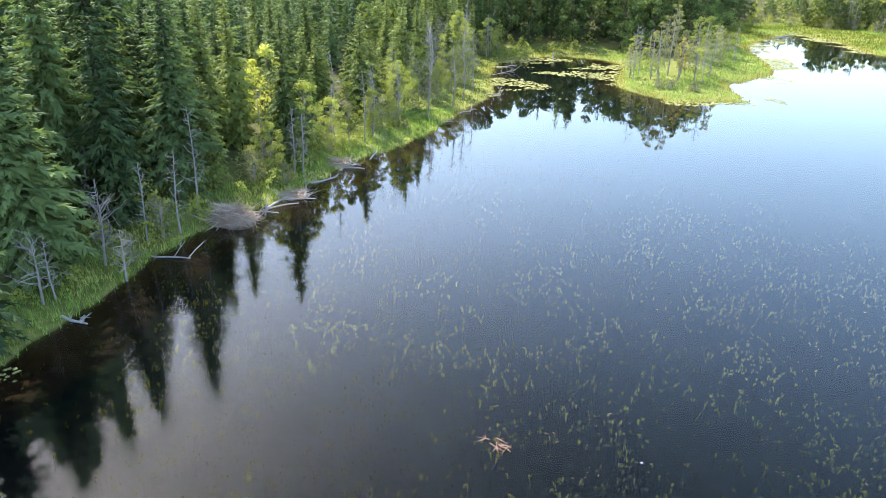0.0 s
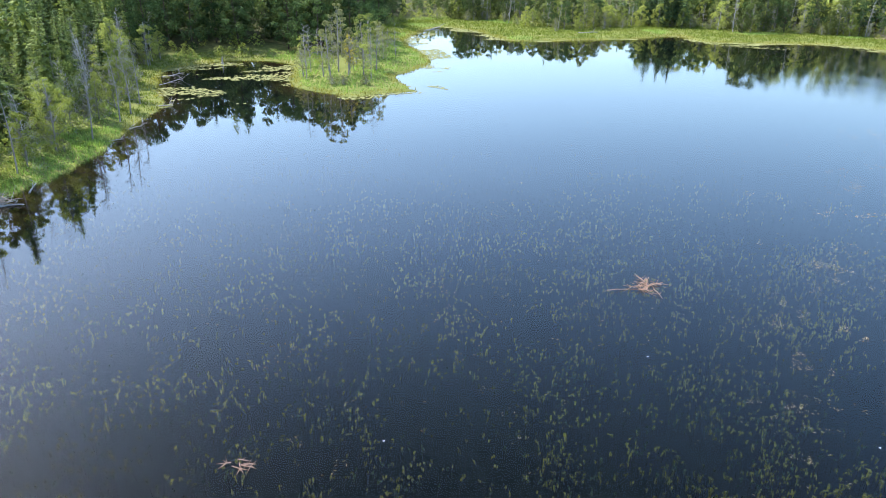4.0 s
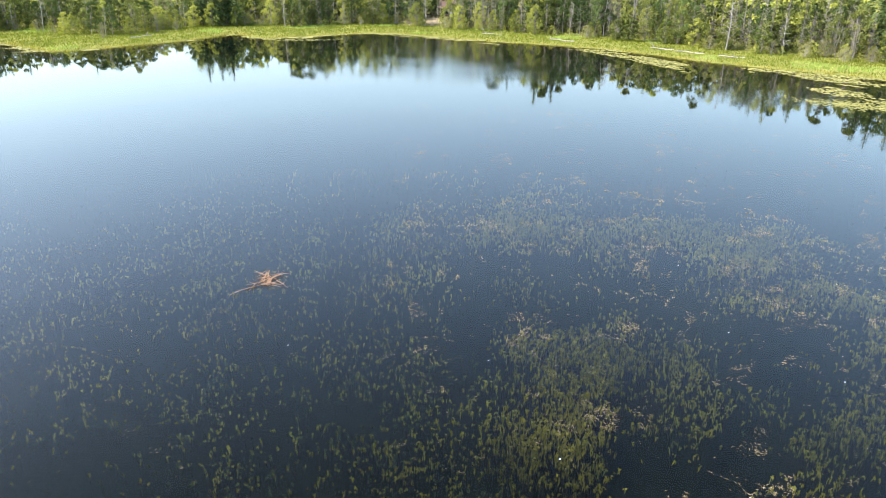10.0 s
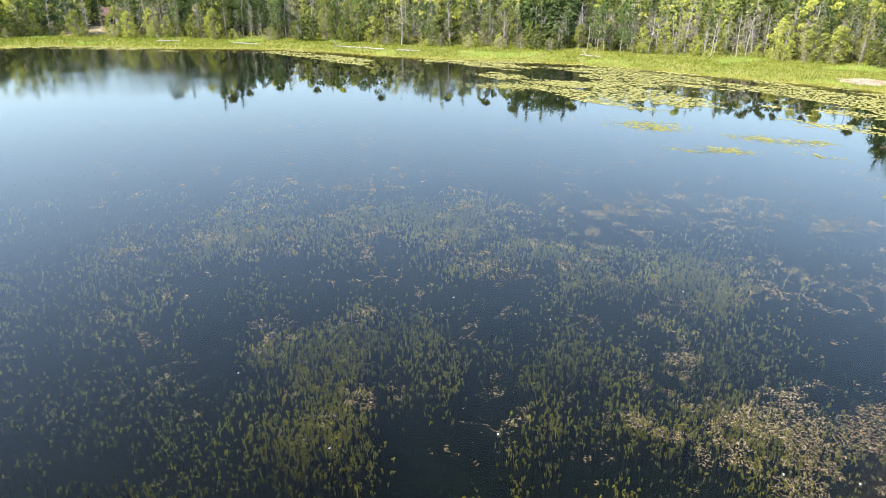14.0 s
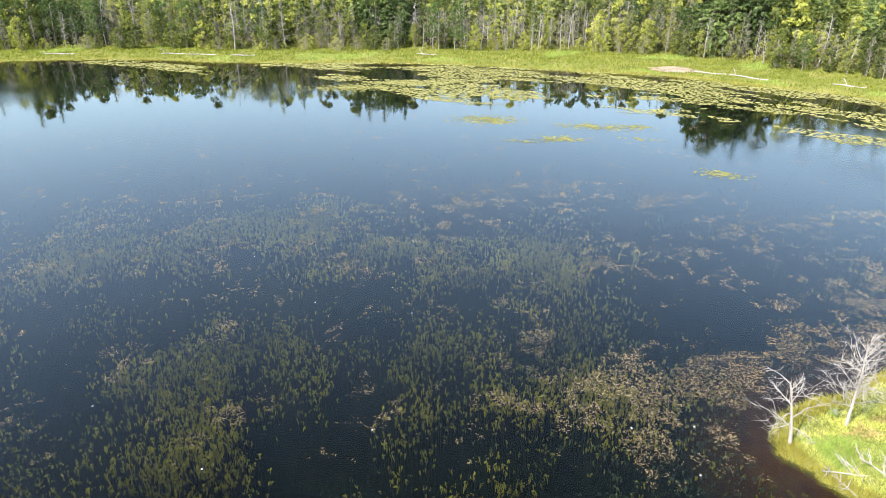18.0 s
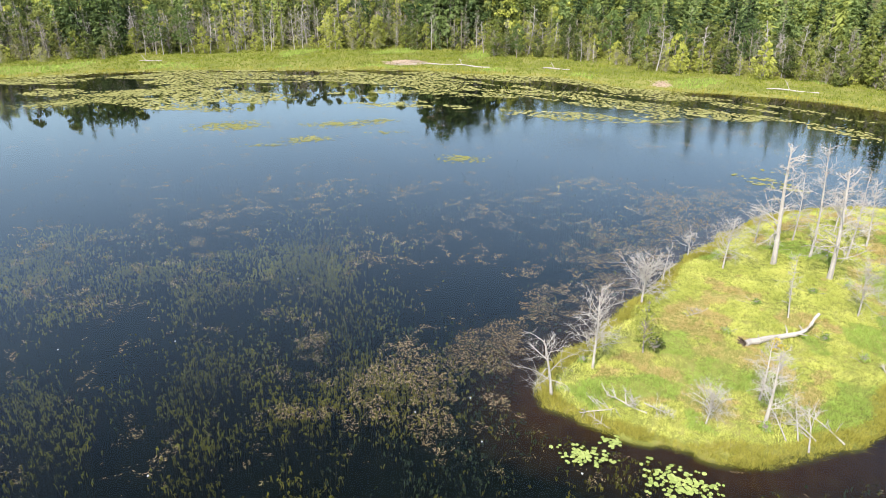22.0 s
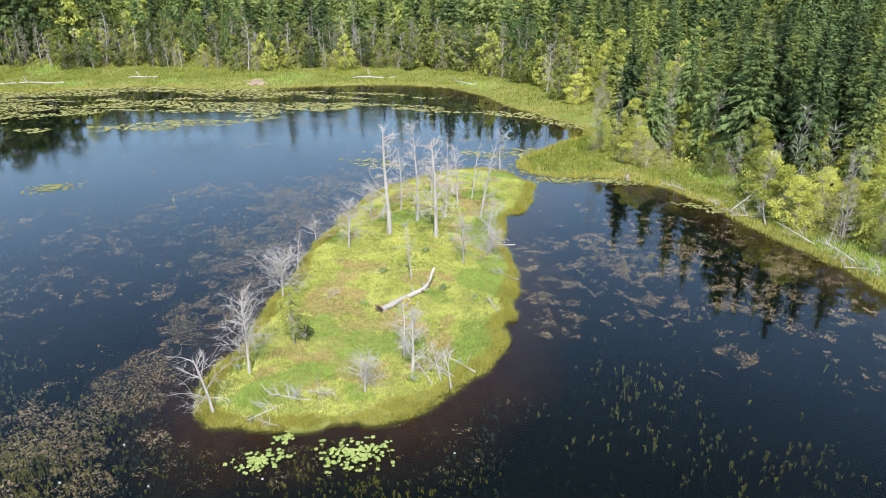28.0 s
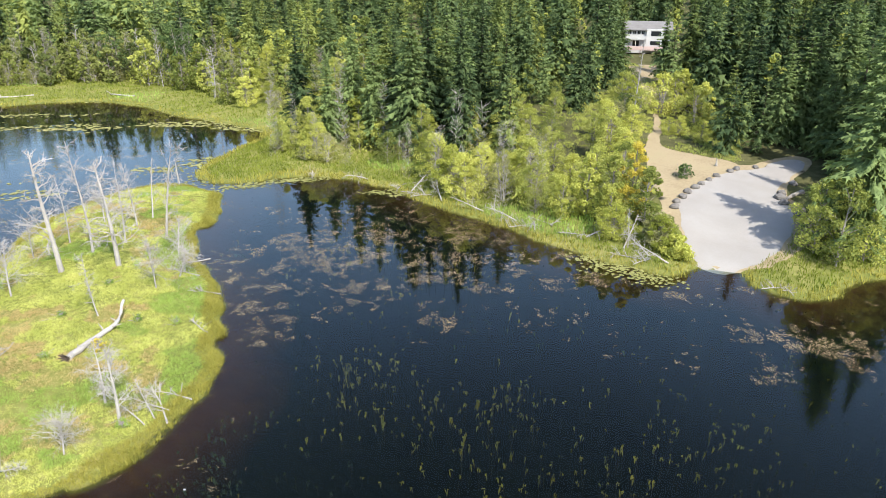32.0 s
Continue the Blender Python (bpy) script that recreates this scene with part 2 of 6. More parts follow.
_we = _n.new("ShaderNodeVectorMath")
_we.operation = "DISTANCE"
_we.inputs[1].default_value = (106.0, -21.0, 0.0)
_l(_p, _we.inputs[0])
_wq = _n.new("ShaderNodeMapRange")
_wq.inputs["From Min"].default_value, _wq.inputs["From Max"].default_value = 32.0, 14.0
_wq.inputs["To Min"].default_value, _wq.inputs["To Max"].default_value = 0.0, 0.20
_l(_we.outputs["Value"], _wq.inputs["Value"])
_wa = _n.new("ShaderNodeMath")
_wa.operation = "ADD"
_l(_wm.outputs[0], _wa.inputs[0])
_l(_wq.outputs[0], _wa.inputs[1])
_wx = _n.new("ShaderNodeMath")
_wx.operation = "MULTIPLY_ADD"
_l(_wa.outputs[0], _wx.inputs[0])
_l(_wn.outputs["Fac"], _wx.inputs[1])
_l(_rr.outputs[0], _wx.inputs[2])
_l(_wx.outputs[0], _gl.inputs["Roughness"])
_bp = _n.new("ShaderNodeBump")
_bp.inputs["Strength"].default_value, _bp.inputs["Distance"].default_value = 0.04, 0.02
_l(_c.outputs["Fac"], _bp.inputs["Height"])
_l(_bp.outputs[0], _gl.inputs["Normal"])
_l(_bp.outputs[0], _fr.inputs["Normal"])
_fs = ramp(_n, [(p, (v, v, v)) for p, v in ((0.020, 0.004), (0.030, 0.013), (0.041, 0.031), (0.059, 0.066), (0.102, 0.138), (0.159, 0.212), (0.233, 0.300), (0.347, 0.435), (0.472, 0.570), (1.0, 1.0))])
_l(_fr.outputs[0], _fs.inputs[0])
_l(_fs.outputs[0], _mx.inputs[0])
_l(_tr.outputs[0], _mx.inputs[1])
_l(_gl.outputs[0], _mx.inputs[2])
_l(_mx.outputs[0], _n["Material Output"].inputs["Surface"])


# ---- mesh tools ----
def mesh(name, verts, faces, mat, smooth=False):
    me = bpy.data.meshes.new(name)
    me.from_pydata([tuple(map(float, v)) for v in verts] if not isinstance(verts, np.ndarray) else verts.tolist(), [], faces if isinstance(faces, list) else faces.tolist())
    me.materials.append(mat)
    if smooth:
        me.polygons.foreach_set("use_smooth", [True] * len(me.polygons))
    me.update()
    return me


def part(name, me, parent=None, label="", m=None):
    ob = new(name, me)
    if parent is not None:
        ob.parent = parent
    if m is not None:
        ob.matrix_basis = m
    if label:
        ob["label"] = label
    return ob


class Geo:
    """Collects vertices and faces of one part."""

    def __init__(self):
        self.v, self.f = [], []

    def add(self, verts, faces):
        k = len(self.v)
        self.v.extend(verts)
        self.f.extend([[i + k for i in f] for f in faces])

    def tube(self, path, radii, sides=6, cap=True):
        pts = [Vector(p) for p in path]
        k = len(self.v)
        for i, p in enumerate(pts):
            d = (pts[min(i + 1, len(pts) - 1)] - pts[max(i - 1, 0)])
            d = d.normalized() if d.length > 1e-6 else Vector((0, 0, 1))
            u = d.orthogonal().normalized()
            w = d.cross(u)
            for s in range(sides):
                a = 2 * math.pi * s / sides
                self.v.append(p + (u * math.cos(a) + w * math.sin(a)) * radii[i])
        for i in range(len(pts) - 1):
            for s in range(sides):
                a, b = k + i * sides + s, k + i * sides + (s + 1) % sides
                self.f.append([a, b, b + sides, a + sides])
        if cap:
            self.f.append([k + s for s in range(sides)][::-1])
            self.f.append([k + (len(pts) - 1) * sides + s for s in range(sides)])

    def box(self, x0, x1, y0, y1, z0, z1):
        self.add([(x, y, z) for z in (z0, z1) for y in (y0, y1) for x in (x0, x1)],
                 [[0, 2, 3, 1], [4, 5, 7, 6], [0, 1, 5, 4], [2, 6, 7, 3], [0, 4, 6, 2], [1, 3, 7, 5]])

    def mesh(self, name, mat, smooth=False):
        return mesh(name, self.v, self.f, mat, smooth)


def cards(centres, along, size, width, rng, flat=0.0):
    """Diamond leaf clumps: arrays of centres and long axes, as verts and quads."""
    n = len(centres)
    d = along / np.maximum(np.linalg.norm(along, axis=1, keepdims=True), 1e-6)
    r = rng.normal(size=(n, 3))
    r[:, 2] *= 1.0 - flat
    s = np.cross(d, r)
    if flat > 0.5:
        s = np.cross(d, np.tile([0, 0, 1.0], (n, 1)) + 0.35 * r)
    s /= np.maximum(np.linalg.norm(s, axis=1, keepdims=True), 1e-6)
    size, width = np.reshape(size, (-1, 1)) * np.ones((n, 1)), np.reshape(width, (-1, 1)) * np.ones((n, 1))
    nrm = np.cross(d, s)
    v = np.empty((n, 4, 3))
    v[:, 0] = centres - d * size * 0.5
    v[:, 1] = centres + s * width * 0.5 + nrm * width * 0.12
    v[:, 2] = centres + d * size * 0.5
    v[:, 3] = centres - s * width * 0.5 + nrm * width * 0.12
    return v.reshape(-1, 3), np.arange(n * 4).reshape(-1, 4)


def sprays(centres, along, size, width, rng, flat=0.0):
    """Three-pronged sprigs with drooping tips, one face each."""
    n = len(centres)
    d = along / np.maximum(np.linalg.norm(along, axis=1, keepdims=True), 1e-6)
    r = rng.normal(size=(n, 3))
    s = np.cross(d, np.tile([0, 0, 1.0], (n, 1)) + 0.60 * r) if flat > 0.5 else np.cross(d, r)
    s /= np.maximum(np.linalg.norm(s, axis=1, keepdims=True), 1e-6)
    nrm = np.cross(s, d)
    size, width = np.reshape(size, (-1, 1)) * np.ones((n, 1)), np.reshape(width, (-1, 1)) * np.ones((n, 1))
    o = centres - d * size * 0.5
    j = rng.uniform(0.75, 1.25, (4, n, 1))
    sag = -nrm * size * 0.10
    v = np.empty((n, 6, 3))
    v[:, 0] = o
    v[:, 1] = o + d * size * 0.62 * j[0] + s * width * 0.55 * j[1] + sag
    v[:, 2] = o + d * size * 0.48 + s * width * 0.13
    v[:, 3] = o + d * size * j[2] + sag
    v[:, 4] = o + d * size * 0.48 - s * width * 0.13
    v[:, 5] = o + d * size * 0.62 * j[3] - s * width * 0.55 * j[1] + sag
    return v.reshape(-1, 3), np.arange(n * 6).reshape(-1, 6)


_lat = np.random.default_rng(77).uniform(size=(64, 64))


def patchy(q, s, k=0):
    """Irregular noise of patch size s for arrays of points: mean 0, spread about 1."""
    out = np.zeros(len(q))
    for o, w in ((1.0, 1.0), (2.1, 0.6), (4.3, 0.38)):
        p = q * o / s + 17.3 * k + 5.1 * o
        i = np.floor(p).astype(int)
        f = p - i
        f = f * f * (3 - 2 * f)
        a, b, i0, i1, j0, j1 = f[:, 0], f[:, 1], i[:, 0] % 64, (i[:, 0] + 1) % 64, i[:, 1] % 64, (i[:, 1] + 1) % 64
        out += w * ((_lat[i0, j0] * (1 - a) + _lat[i1, j0] * a) * (1 - b) + (_lat[i0, j1] * (1 - a) + _lat[i1, j1] * a) * b - 0.5)
    return out / 0.25


# ---- the plan: polar, degrees counter-clockwise from +Y and metres from the origin under the camera ----
def polar(rows):
    return np.array([(-d * math.sin(radians(a)), d * math.cos(radians(a))) for a, d in rows])


def xy(a, d):
    return -d * math.sin(radians(a)), d * math.cos(radians(a))


SHORE_WEST = [(70.3, 43), (63.6, 48.4), (61.2, 51.3), (56.3, 57.2), (52.3, 61.5), (48.5, 65.4), (44.2, 71.8), (40.4, 80.3), (36.1, 87.9), (33, 101.8), (30.8, 113),
              (30, 120), (30.2, 133.5), (29.8, 152.5), (27.6, 159.8), (25.3, 163.6), (21.8, 161.9), (20, 153.9), (20.1, 132.7), (17.4, 124), (15.2, 120), (12.3, 123.6),
              (10.2, 124.9), (11.3, 132.4), (11.9, 140.4), (9.2, 155.2), (10, 172.3), (11.1, 187.7), (11.1, 203.6), (8.7, 230.2), (5.7, 220), (3, 198.5)]
SHORE_NORTH = [(-0.7, 200.9), (-5.4, 208), (-9.5, 221.5), (-12.2, 211), (-19.8, 221), (-24.9, 213), (-29.4, 203), (-37.9, 193), (-46.5, 177.5), (-51.6, 173), (-58.4, 171),
               (-65.2, 167), (-72.4, 161.5), (-81, 159.5), (-86.5, 153.5), (-93.3, 151), (-97, 145), (-100.2, 141.3), (-108.5, 141.5), (-114, 140.5), (-117, 137.5),
               (-119.8, 130), (-122.5, 120), (-126.8, 110.7), (-128.8, 103.9), (-126.4, 96.4), (-123.5, 87), (-125.3, 80.5), (-130.1, 81.6), (-134.7, 80.5)]
SHORE_EAST = [(-138.5, 76.5), (-141.5, 72), (-146, 67.4), (-149.5, 64), (-154.6, 60), (-159.5, 57.5), (-163.8, 56.6), (-165.8, 59.2), (-168.8, 59.9), (-169.9, 57.7),
              (-172.8, 57), (-175.9, 58.4), (-178.5, 65.4), (-187, 74), (-200, 68), (-220, 58), (-240, 50), (-260, 44), (-278, 41)]
ISLAND = [(-94.7, 38.1), (-94.9, 36.9), (-95.9, 34.5), (-99, 33.5), (-103.8, 32.9), (-108.2, 33), (-114.9, 32.9), (-119.3, 35.3), (-121.9, 37.9), (-123.5, 41.5),
          (-123.5, 44.7), (-124.6, 45.7), (-124.4, 51.4), (-123.6, 57.1), (-122.8, 59.6), (-122.8, 67.1), (-124, 68.1), (-125, 75.8), (-124.2, 78.8), (-122.2, 81.9),
          (-118.8, 82.7), (-115.9, 80.2), (-112.6, 76), (-110.2, 71.4), (-107.7, 64.1), (-105.2, 56.3), (-103.2, 51.1), (-101.1, 46.7), (-99.5, 42.9), (-97.1, 40.5)]
GRAVEL_PAD = [(-165.7, 59.4), (-168.9, 60.0), (-171.0, 64.5), (-171.8, 69.5), (-171.4, 74.6), (-170.4, 76.8), (-170.1, 80.0), (-170.7, 84.0), (-171.4, 89.5), (-171.2, 91.5), (-170.3, 91.2), (-169.4, 89.0),
              (-168.4, 86.0), (-166.6, 83.4), (-165.0, 79.4), (-163.9, 75.4), (-163.2, 71.8), (-163.6, 67.0)]
CLEARING = [(-162.6, 68), (-163.4, 74), (-164.4, 79), (-165.6, 83), (-167.2, 86), (-165.2, 87.4), (-163.4, 88.0), (-161.2, 89.6), (-160.9, 96), (-160.5, 104), (-160.1, 104), (-160.2, 96), (-159.9, 89), (-160.2, 82), (-161.2, 75)]


def rounded(points, n=4):
    """A closed smooth outline through control points."""
    out, k = [], len(points)
    for i in range(k):
        p0, p1, p2, p3 = points[i - 1], points[i], points[(i + 1) % k], points[(i + 2) % k]
        for j in range(n):
            t = j / n
            out.append(0.5 * (2 * p1 + (p2 - p0) * t + (2 * p0 - 5 * p1 + 4 * p2 - p3) * t * t + (3 * p1 - p0 - 3 * p2 + p3) * t ** 3))
    return np.array(out)


def signed(poly, q):
    """Distance of points q to the outline, positive inside."""
    best, inside = np.full(len(q), 1e9), np.zeros(len(q), bool)
    for a, b in zip(poly, np.roll(poly, -1, 0)):
        e = b - a
        w = q - a
        t = np.clip((w @ e) / max(e @ e, 1e-9), 0, 1)
        best = np.minimum(best, ((w - t[:, None] * e) ** 2).sum(1))
        c = (a[1] > q[:, 1]) != (b[1] > q[:, 1])
        inside ^= c & (q[:, 0] < (b[0] - a[0]) * (q[:, 1] - a[1]) / ((b[1] - a[1]) if abs(b[1] - a[1]) > 1e-9 else 1e-9) + a[0])
    return np.where(inside, 1, -1) * np.sqrt(best)


LAKE_LINE, ISLE_LINE = rounded(polar(SHORE_WEST + SHORE_NORTH + SHORE_EAST)), rounded(polar(ISLAND))
PAD_LINE, CLEAR_LINE = rounded(polar(GRAVEL_PAD)), rounded(polar(CLEARING))


def wave(q, s, k=0.0):
    """Cheap smooth noise, about -1 to 1, for arrays of points."""
    x, y = q[:, 0] / s + k, q[:, 1] / s - 1.7 * k
    return (np.sin(x + 1.3 * np.sin(0.7 * y + k)) + np.sin(1.31 * y + 1.1 * np.sin(0.9 * x + 2.1)) + np.sin(0.8 * (x + y) + 1.9 * np.sin(0.53 * x - 0.61 * y))) / 3


def azimuth(q):
    a = np.degrees(np.arctan2(-q[:, 0], q[:, 1]))
    return np.where(a > 90, a - 360, a)        # 90 .. -270


def land(q):
    """Metres from the water's edge: positive on land, negative on the lake."""
    wob = 0.35 * wave(q, 0.9) + 0.4 * wave(q, 2.3, 2)
    return np.maximum(-signed(LAKE_LINE, q), signed(ISLE_LINE, q)) + wob


_gx = np.arange(-270, 271, 3.0)
RASTER = land(np.stack(np.meshgrid(_gx, _gx, indexing="ij"), -1).reshape(-1, 2)).reshape(len(_gx), -1)


def near_land(q):
    """A rough, quick reading of land()."""
    k = np.clip(np.rint((q + 270) / 3).astype(int), 0, len(_gx) - 1)
    return RASTER[k[:, 0], k[:, 1]]


MARSH = [(-270, 3), (-185, 4), (-176, 7), (-165, 5), (-150, 4.5), (-140, 5), (-130, 8), (-122, 16), (-105, 20), (-90, 24), (-80, 34), (-66, 24), (-50, 20), (-30, 18), (-15, 22), (0, 22), (9, 20),
         (16, 6), (24, 6), (30, 6), (38, 4), (47, 2.5), (70, 2), (90, 2)]


def marsh(az):
    return np.interp(az, *np.array(MARSH).T)


def height(q, d=None):
    d = land(q) if d is None else d
    az, r = azimuth(q), np.hypot(q[:, 0], q[:, 1])
    ms = marsh(az)
    shelf = np.interp(az, [30, 44, 90], [0.14, 0.12, 0.12])
    bank = 0.01 + 0.62 * np.clip(d / 8, 0, 1) ** 0.6
    isle = signed(ISLE_LINE, q) > -3
    rise = np.clip(d - ms, 0, None)
    slope = np.interp(az, [-270, -185, -168, -150, -130, -100, 0, 30, 70], [0.05, 0.06, 0.08, 0.09, 0.11, 0.10, 0.08, 0.16, 0.12])
    hill = 26 * (1 - np.exp(-rise * slope / 26)) + 0.25 * wave(q, 6) * np.clip(rise / 6, 0, 1)
    up = bank + np.where(isle, 0.1 * wave(q, 3), hill)
    down = np.maximum(-2.6 + 0.35 * wave(q, 9), np.where(d > -5, d * shelf, -5 * shelf + (d + 5) * 2.6 * shelf))
    return np.where(d > 0, up, down - 0.02)


# ---- ground sheet and water ----
rad = np.concatenate([np.linspace(0.5, 24, 10), np.arange(25.5, 100, 0.9), np.arange(100, 260, 2.1), np.geomspace(262, 4200, 26)])
nang = 480
ang = np.linspace(0, 2 * math.pi, nang, endpoint=False)
gq = np.stack([-np.outer(rad, np.sin(ang)), np.outer(rad, np.cos(ang))], -1).reshape(-1, 2)
gz = height(gq)
gf = [[i * nang + j, i * nang + (j + 1) % nang, (i + 1) * nang + (j + 1) % nang, (i + 1) * nang + j] for i in range(len(rad) - 1) for j in range(nang)]
gf.append(list(range(nang))[::-1])
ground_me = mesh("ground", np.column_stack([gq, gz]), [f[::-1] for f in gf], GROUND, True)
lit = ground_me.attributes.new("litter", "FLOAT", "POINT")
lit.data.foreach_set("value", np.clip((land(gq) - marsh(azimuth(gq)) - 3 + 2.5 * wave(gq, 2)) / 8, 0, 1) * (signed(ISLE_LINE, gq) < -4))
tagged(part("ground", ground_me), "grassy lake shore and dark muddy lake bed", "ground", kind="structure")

wr = 262.0
wv = [(0, 0, 0)] + [(wr * math.cos(2 * math.pi * i / 96), wr * math.sin(2 * math.pi * i / 96), 0) for i in range(96)]
tagged(part("water", mesh("water", wv, [[0, i + 1, (i + 1) % 96 + 1] for i in range(96)], WATER)), "still clear lake water mirroring sky and trees", "water", kind="structure")


def drape(line, name, mat, lift, label, category, step=0.8):
    """A sheet over the ground inside an outline."""
    lo, hi = line.min(0) - 1, line.max(0) + 1
    nx, ny = int((hi[0] - lo[0]) / step) + 2, int((hi[1] - lo[1]) / step) + 2
    g = np.stack(np.meshgrid(lo[0] + step * np.arange(nx), lo[1] + step * np.arange(ny), indexing="ij"), -1).reshape(-1, 2)
    s = signed(line, g) + 0.3 * wave(g, 0.8)
    # pull border points onto the outline
    e = 0.3
    gx = (signed(line, g + [e, 0]) - signed(line, g - [e, 0])) / (2 * e)
    gy = (signed(line, g + [0, e]) - signed(line, g - [0, e])) / (2 * e)
    out = (s < 0) & (s > -1.5 * step)
    g2 = g.copy()
    g2[out] -= (s * 1.0)[out, None] * np.stack([gx, gy], 1)[out]
    z = height(g2) + lift
    ok = s > -1.5 * step
    f = []
    for i in range(nx - 1):
        for j in range(ny - 1):
            q = [i * ny + j, (i + 1) * ny + j, (i + 1) * ny + j + 1, i * ny + j + 1]
            if all(ok[k] for k in q) and any(s[k] > 0 for k in q):
                f.append(q)
    used = sorted({k for q in f for k in q})
    at = {k: n for n, k in enumerate(used)}
    tagged(part(name, mesh(name, [(*g2[k], z[k]) for k in used], [[at[k] for k in q] for q in f], mat, True)), label, category, kind="structure")


drape(PAD_LINE, "road", GRAVEL, 0.05, "pale gravel boat ramp running into the lake", "gravel ramp")
drape(PAD_LINE.mean(0) + (PAD_LINE - PAD_LINE.mean(0)) * [1.30, 1.03] + [0, -1.2], "verge", LAWN, 0.028, "bare tan dirt along the gravel ramp", "dirt verge")
drape(CLEAR_LINE, "clearing", LAWN, 0.038, "dry tan trampled grass beside the gravel ramp", "dry grass")


# ---- tree kinds ----
def fir_tree(seed, h, spread, mat, label, dense=1.0, bare=0.06, lite=False, fine=False, name="fir_tree"):
    """Tiers of boughs, each a drooping fan of sprigs with gaps between, on a tapered trunk."""
    rng = np.random.default_rng(seed)
    step = (1.05 if lite else 0.62 if fine else 0.80) / dense
    side, lop = rng.uniform(0, 6.28), rng.uniform(0.05, 0.25)
    C, A, S, Wd = [], [], [], []
    for z in np.arange(h * bare, h * 0.975, step):
        k = (z - h * bare) / (h * (1 - bare))
        R = spread * (1 - k) ** 0.80 * min(1.0, 0.60 + 2.2 * k) * rng.uniform(0.78, 1.12) + 0.18
        nb = (7 if dense > 1.3 else 5) if lite else 8
        for a in rng.uniform(0, 2 * math.pi) + np.arange(nb) * 2 * math.pi / nb + rng.normal(0, 0.25, nb):
            r = R * rng.uniform(0.55, 1.15) * (1 + lop * math.cos(a - side))
            z0, lift, droop = z + rng.normal(0, 0.22 * step), 0.55 * k - 0.12 + rng.normal(0, 0.06), 0.34 * (1 - k)
            n = (3 if dense > 1.3 else 2) if lite else max(2, int(1.4 + r / (0.42 if fine else 0.70)))
            for q, t in enumerate((np.arange(n) + rng.uniform(0.45, 0.85, n)) / n):
                x = t * r
                turn = (0.75 * (1 - t) + 0.15) * (1 if q % 2 else -1) + rng.normal(0, 0.15)
                l = (0.55 if lite else 0.40) + r * (0.62 * (1 - t) + 0.16) / (1.0 if lite else 1.25)
                C.append((x * math.cos(a), x * math.sin(a), z0 + lift * x - droop * x * t))
                A.append((math.cos(a + turn), math.sin(a + turn), lift - 1.7 * droop * t - 0.32 + rng.normal(0, 0.16)))
                S.append(l / dense ** 0.5)
                Wd.append(l * (0.95 if lite else 0.66) * rng.uniform(0.8, 1.2) / dense ** 0.5)
    C.append((0, 0, h - 0.2)), A.append((0.05, 0, 1)), S.append(1.1), Wd.append(0.25)
    v, f = sprays(np.array(C), np.array(A), np.array(S), np.array(Wd), rng, flat=0.9)
    if lite:
        return v, f
    thing = new(name)
    g = Geo()
    zs = [-0.4, 0.0, h * 0.3, h * 0.65, h * 0.97]
    g.tube([(0.04 * math.sin(z), 0.04 * math.cos(z * 0.7), z) for z in zs], [h * 0.0165, h * 0.0135, h * 0.011, h * 0.006, 0.02], 7)
    for _ in range(10):
        z, a = rng.uniform(0.05, 0.35) * h, rng.uniform(0, 6.28)
        l = rng.uniform(0.5, 1.4)
        g.tube([(0, 0, z), (l * math.cos(a), l * math.sin(a), z - 0.1 * l)], [0.03, 0.008], 4, False)
    part("trunk", g.mesh("fir trunk", BARK), thing, "dark furrowed trunk")
    part("crown", mesh("fir crown", v, f, mat), thing)
    return tagged(thing, label, "tree")


def limb(g, rng, z, h, reach, rise, r0, fork, twig):
    """One gnarled limb off an upright trunk, with forks and twigs."""
    a, l = rng.uniform(0, 2 * math.pi), h * reach * rng.uniform(0.5, 1.3) * (1.2 - 0.75 * z / h)
    d = Vector((math.cos(a), math.sin(a), rise * rng.uniform(0.2, 1.6)))
    pts = [Vector((0, 0, z))]
    for _ in range(4):
        d = (d.normalized() + Vector(rng.normal(0, 0.24, 3))).normalized()
        pts.append(pts[-1] + d * l / 4)
    g.tube(pts, [r0, r0 * 0.8, r0 * 0.55, r0 * 0.4, r0 * 0.15], 4, False)
    for _ in range(fork):
        q = pts[rng.integers(1, 4)]
        e = (d + Vector(rng.normal(0, 0.75, 3))).normalized()
        f_ = l * rng.uniform(0.25, 0.6)
        m_, t_ = q + e * f_ * 0.5 + Vector(rng.normal(0, 0.05 * l, 3)), q + e * f_
        g.tube([q, m_, t_], [r0 * 0.45, r0 * 0.32, r0 * 0.12], 3, False)
        for _ in range(twig):
            e2 = (e + Vector(rng.normal(0, 0.8, 3))).normalized()
            g.tube([m_, m_ + e2 * f_ * rng.uniform(0.3, 0.6)], [r0 * 0.25, r0 * 0.08], 3, False)


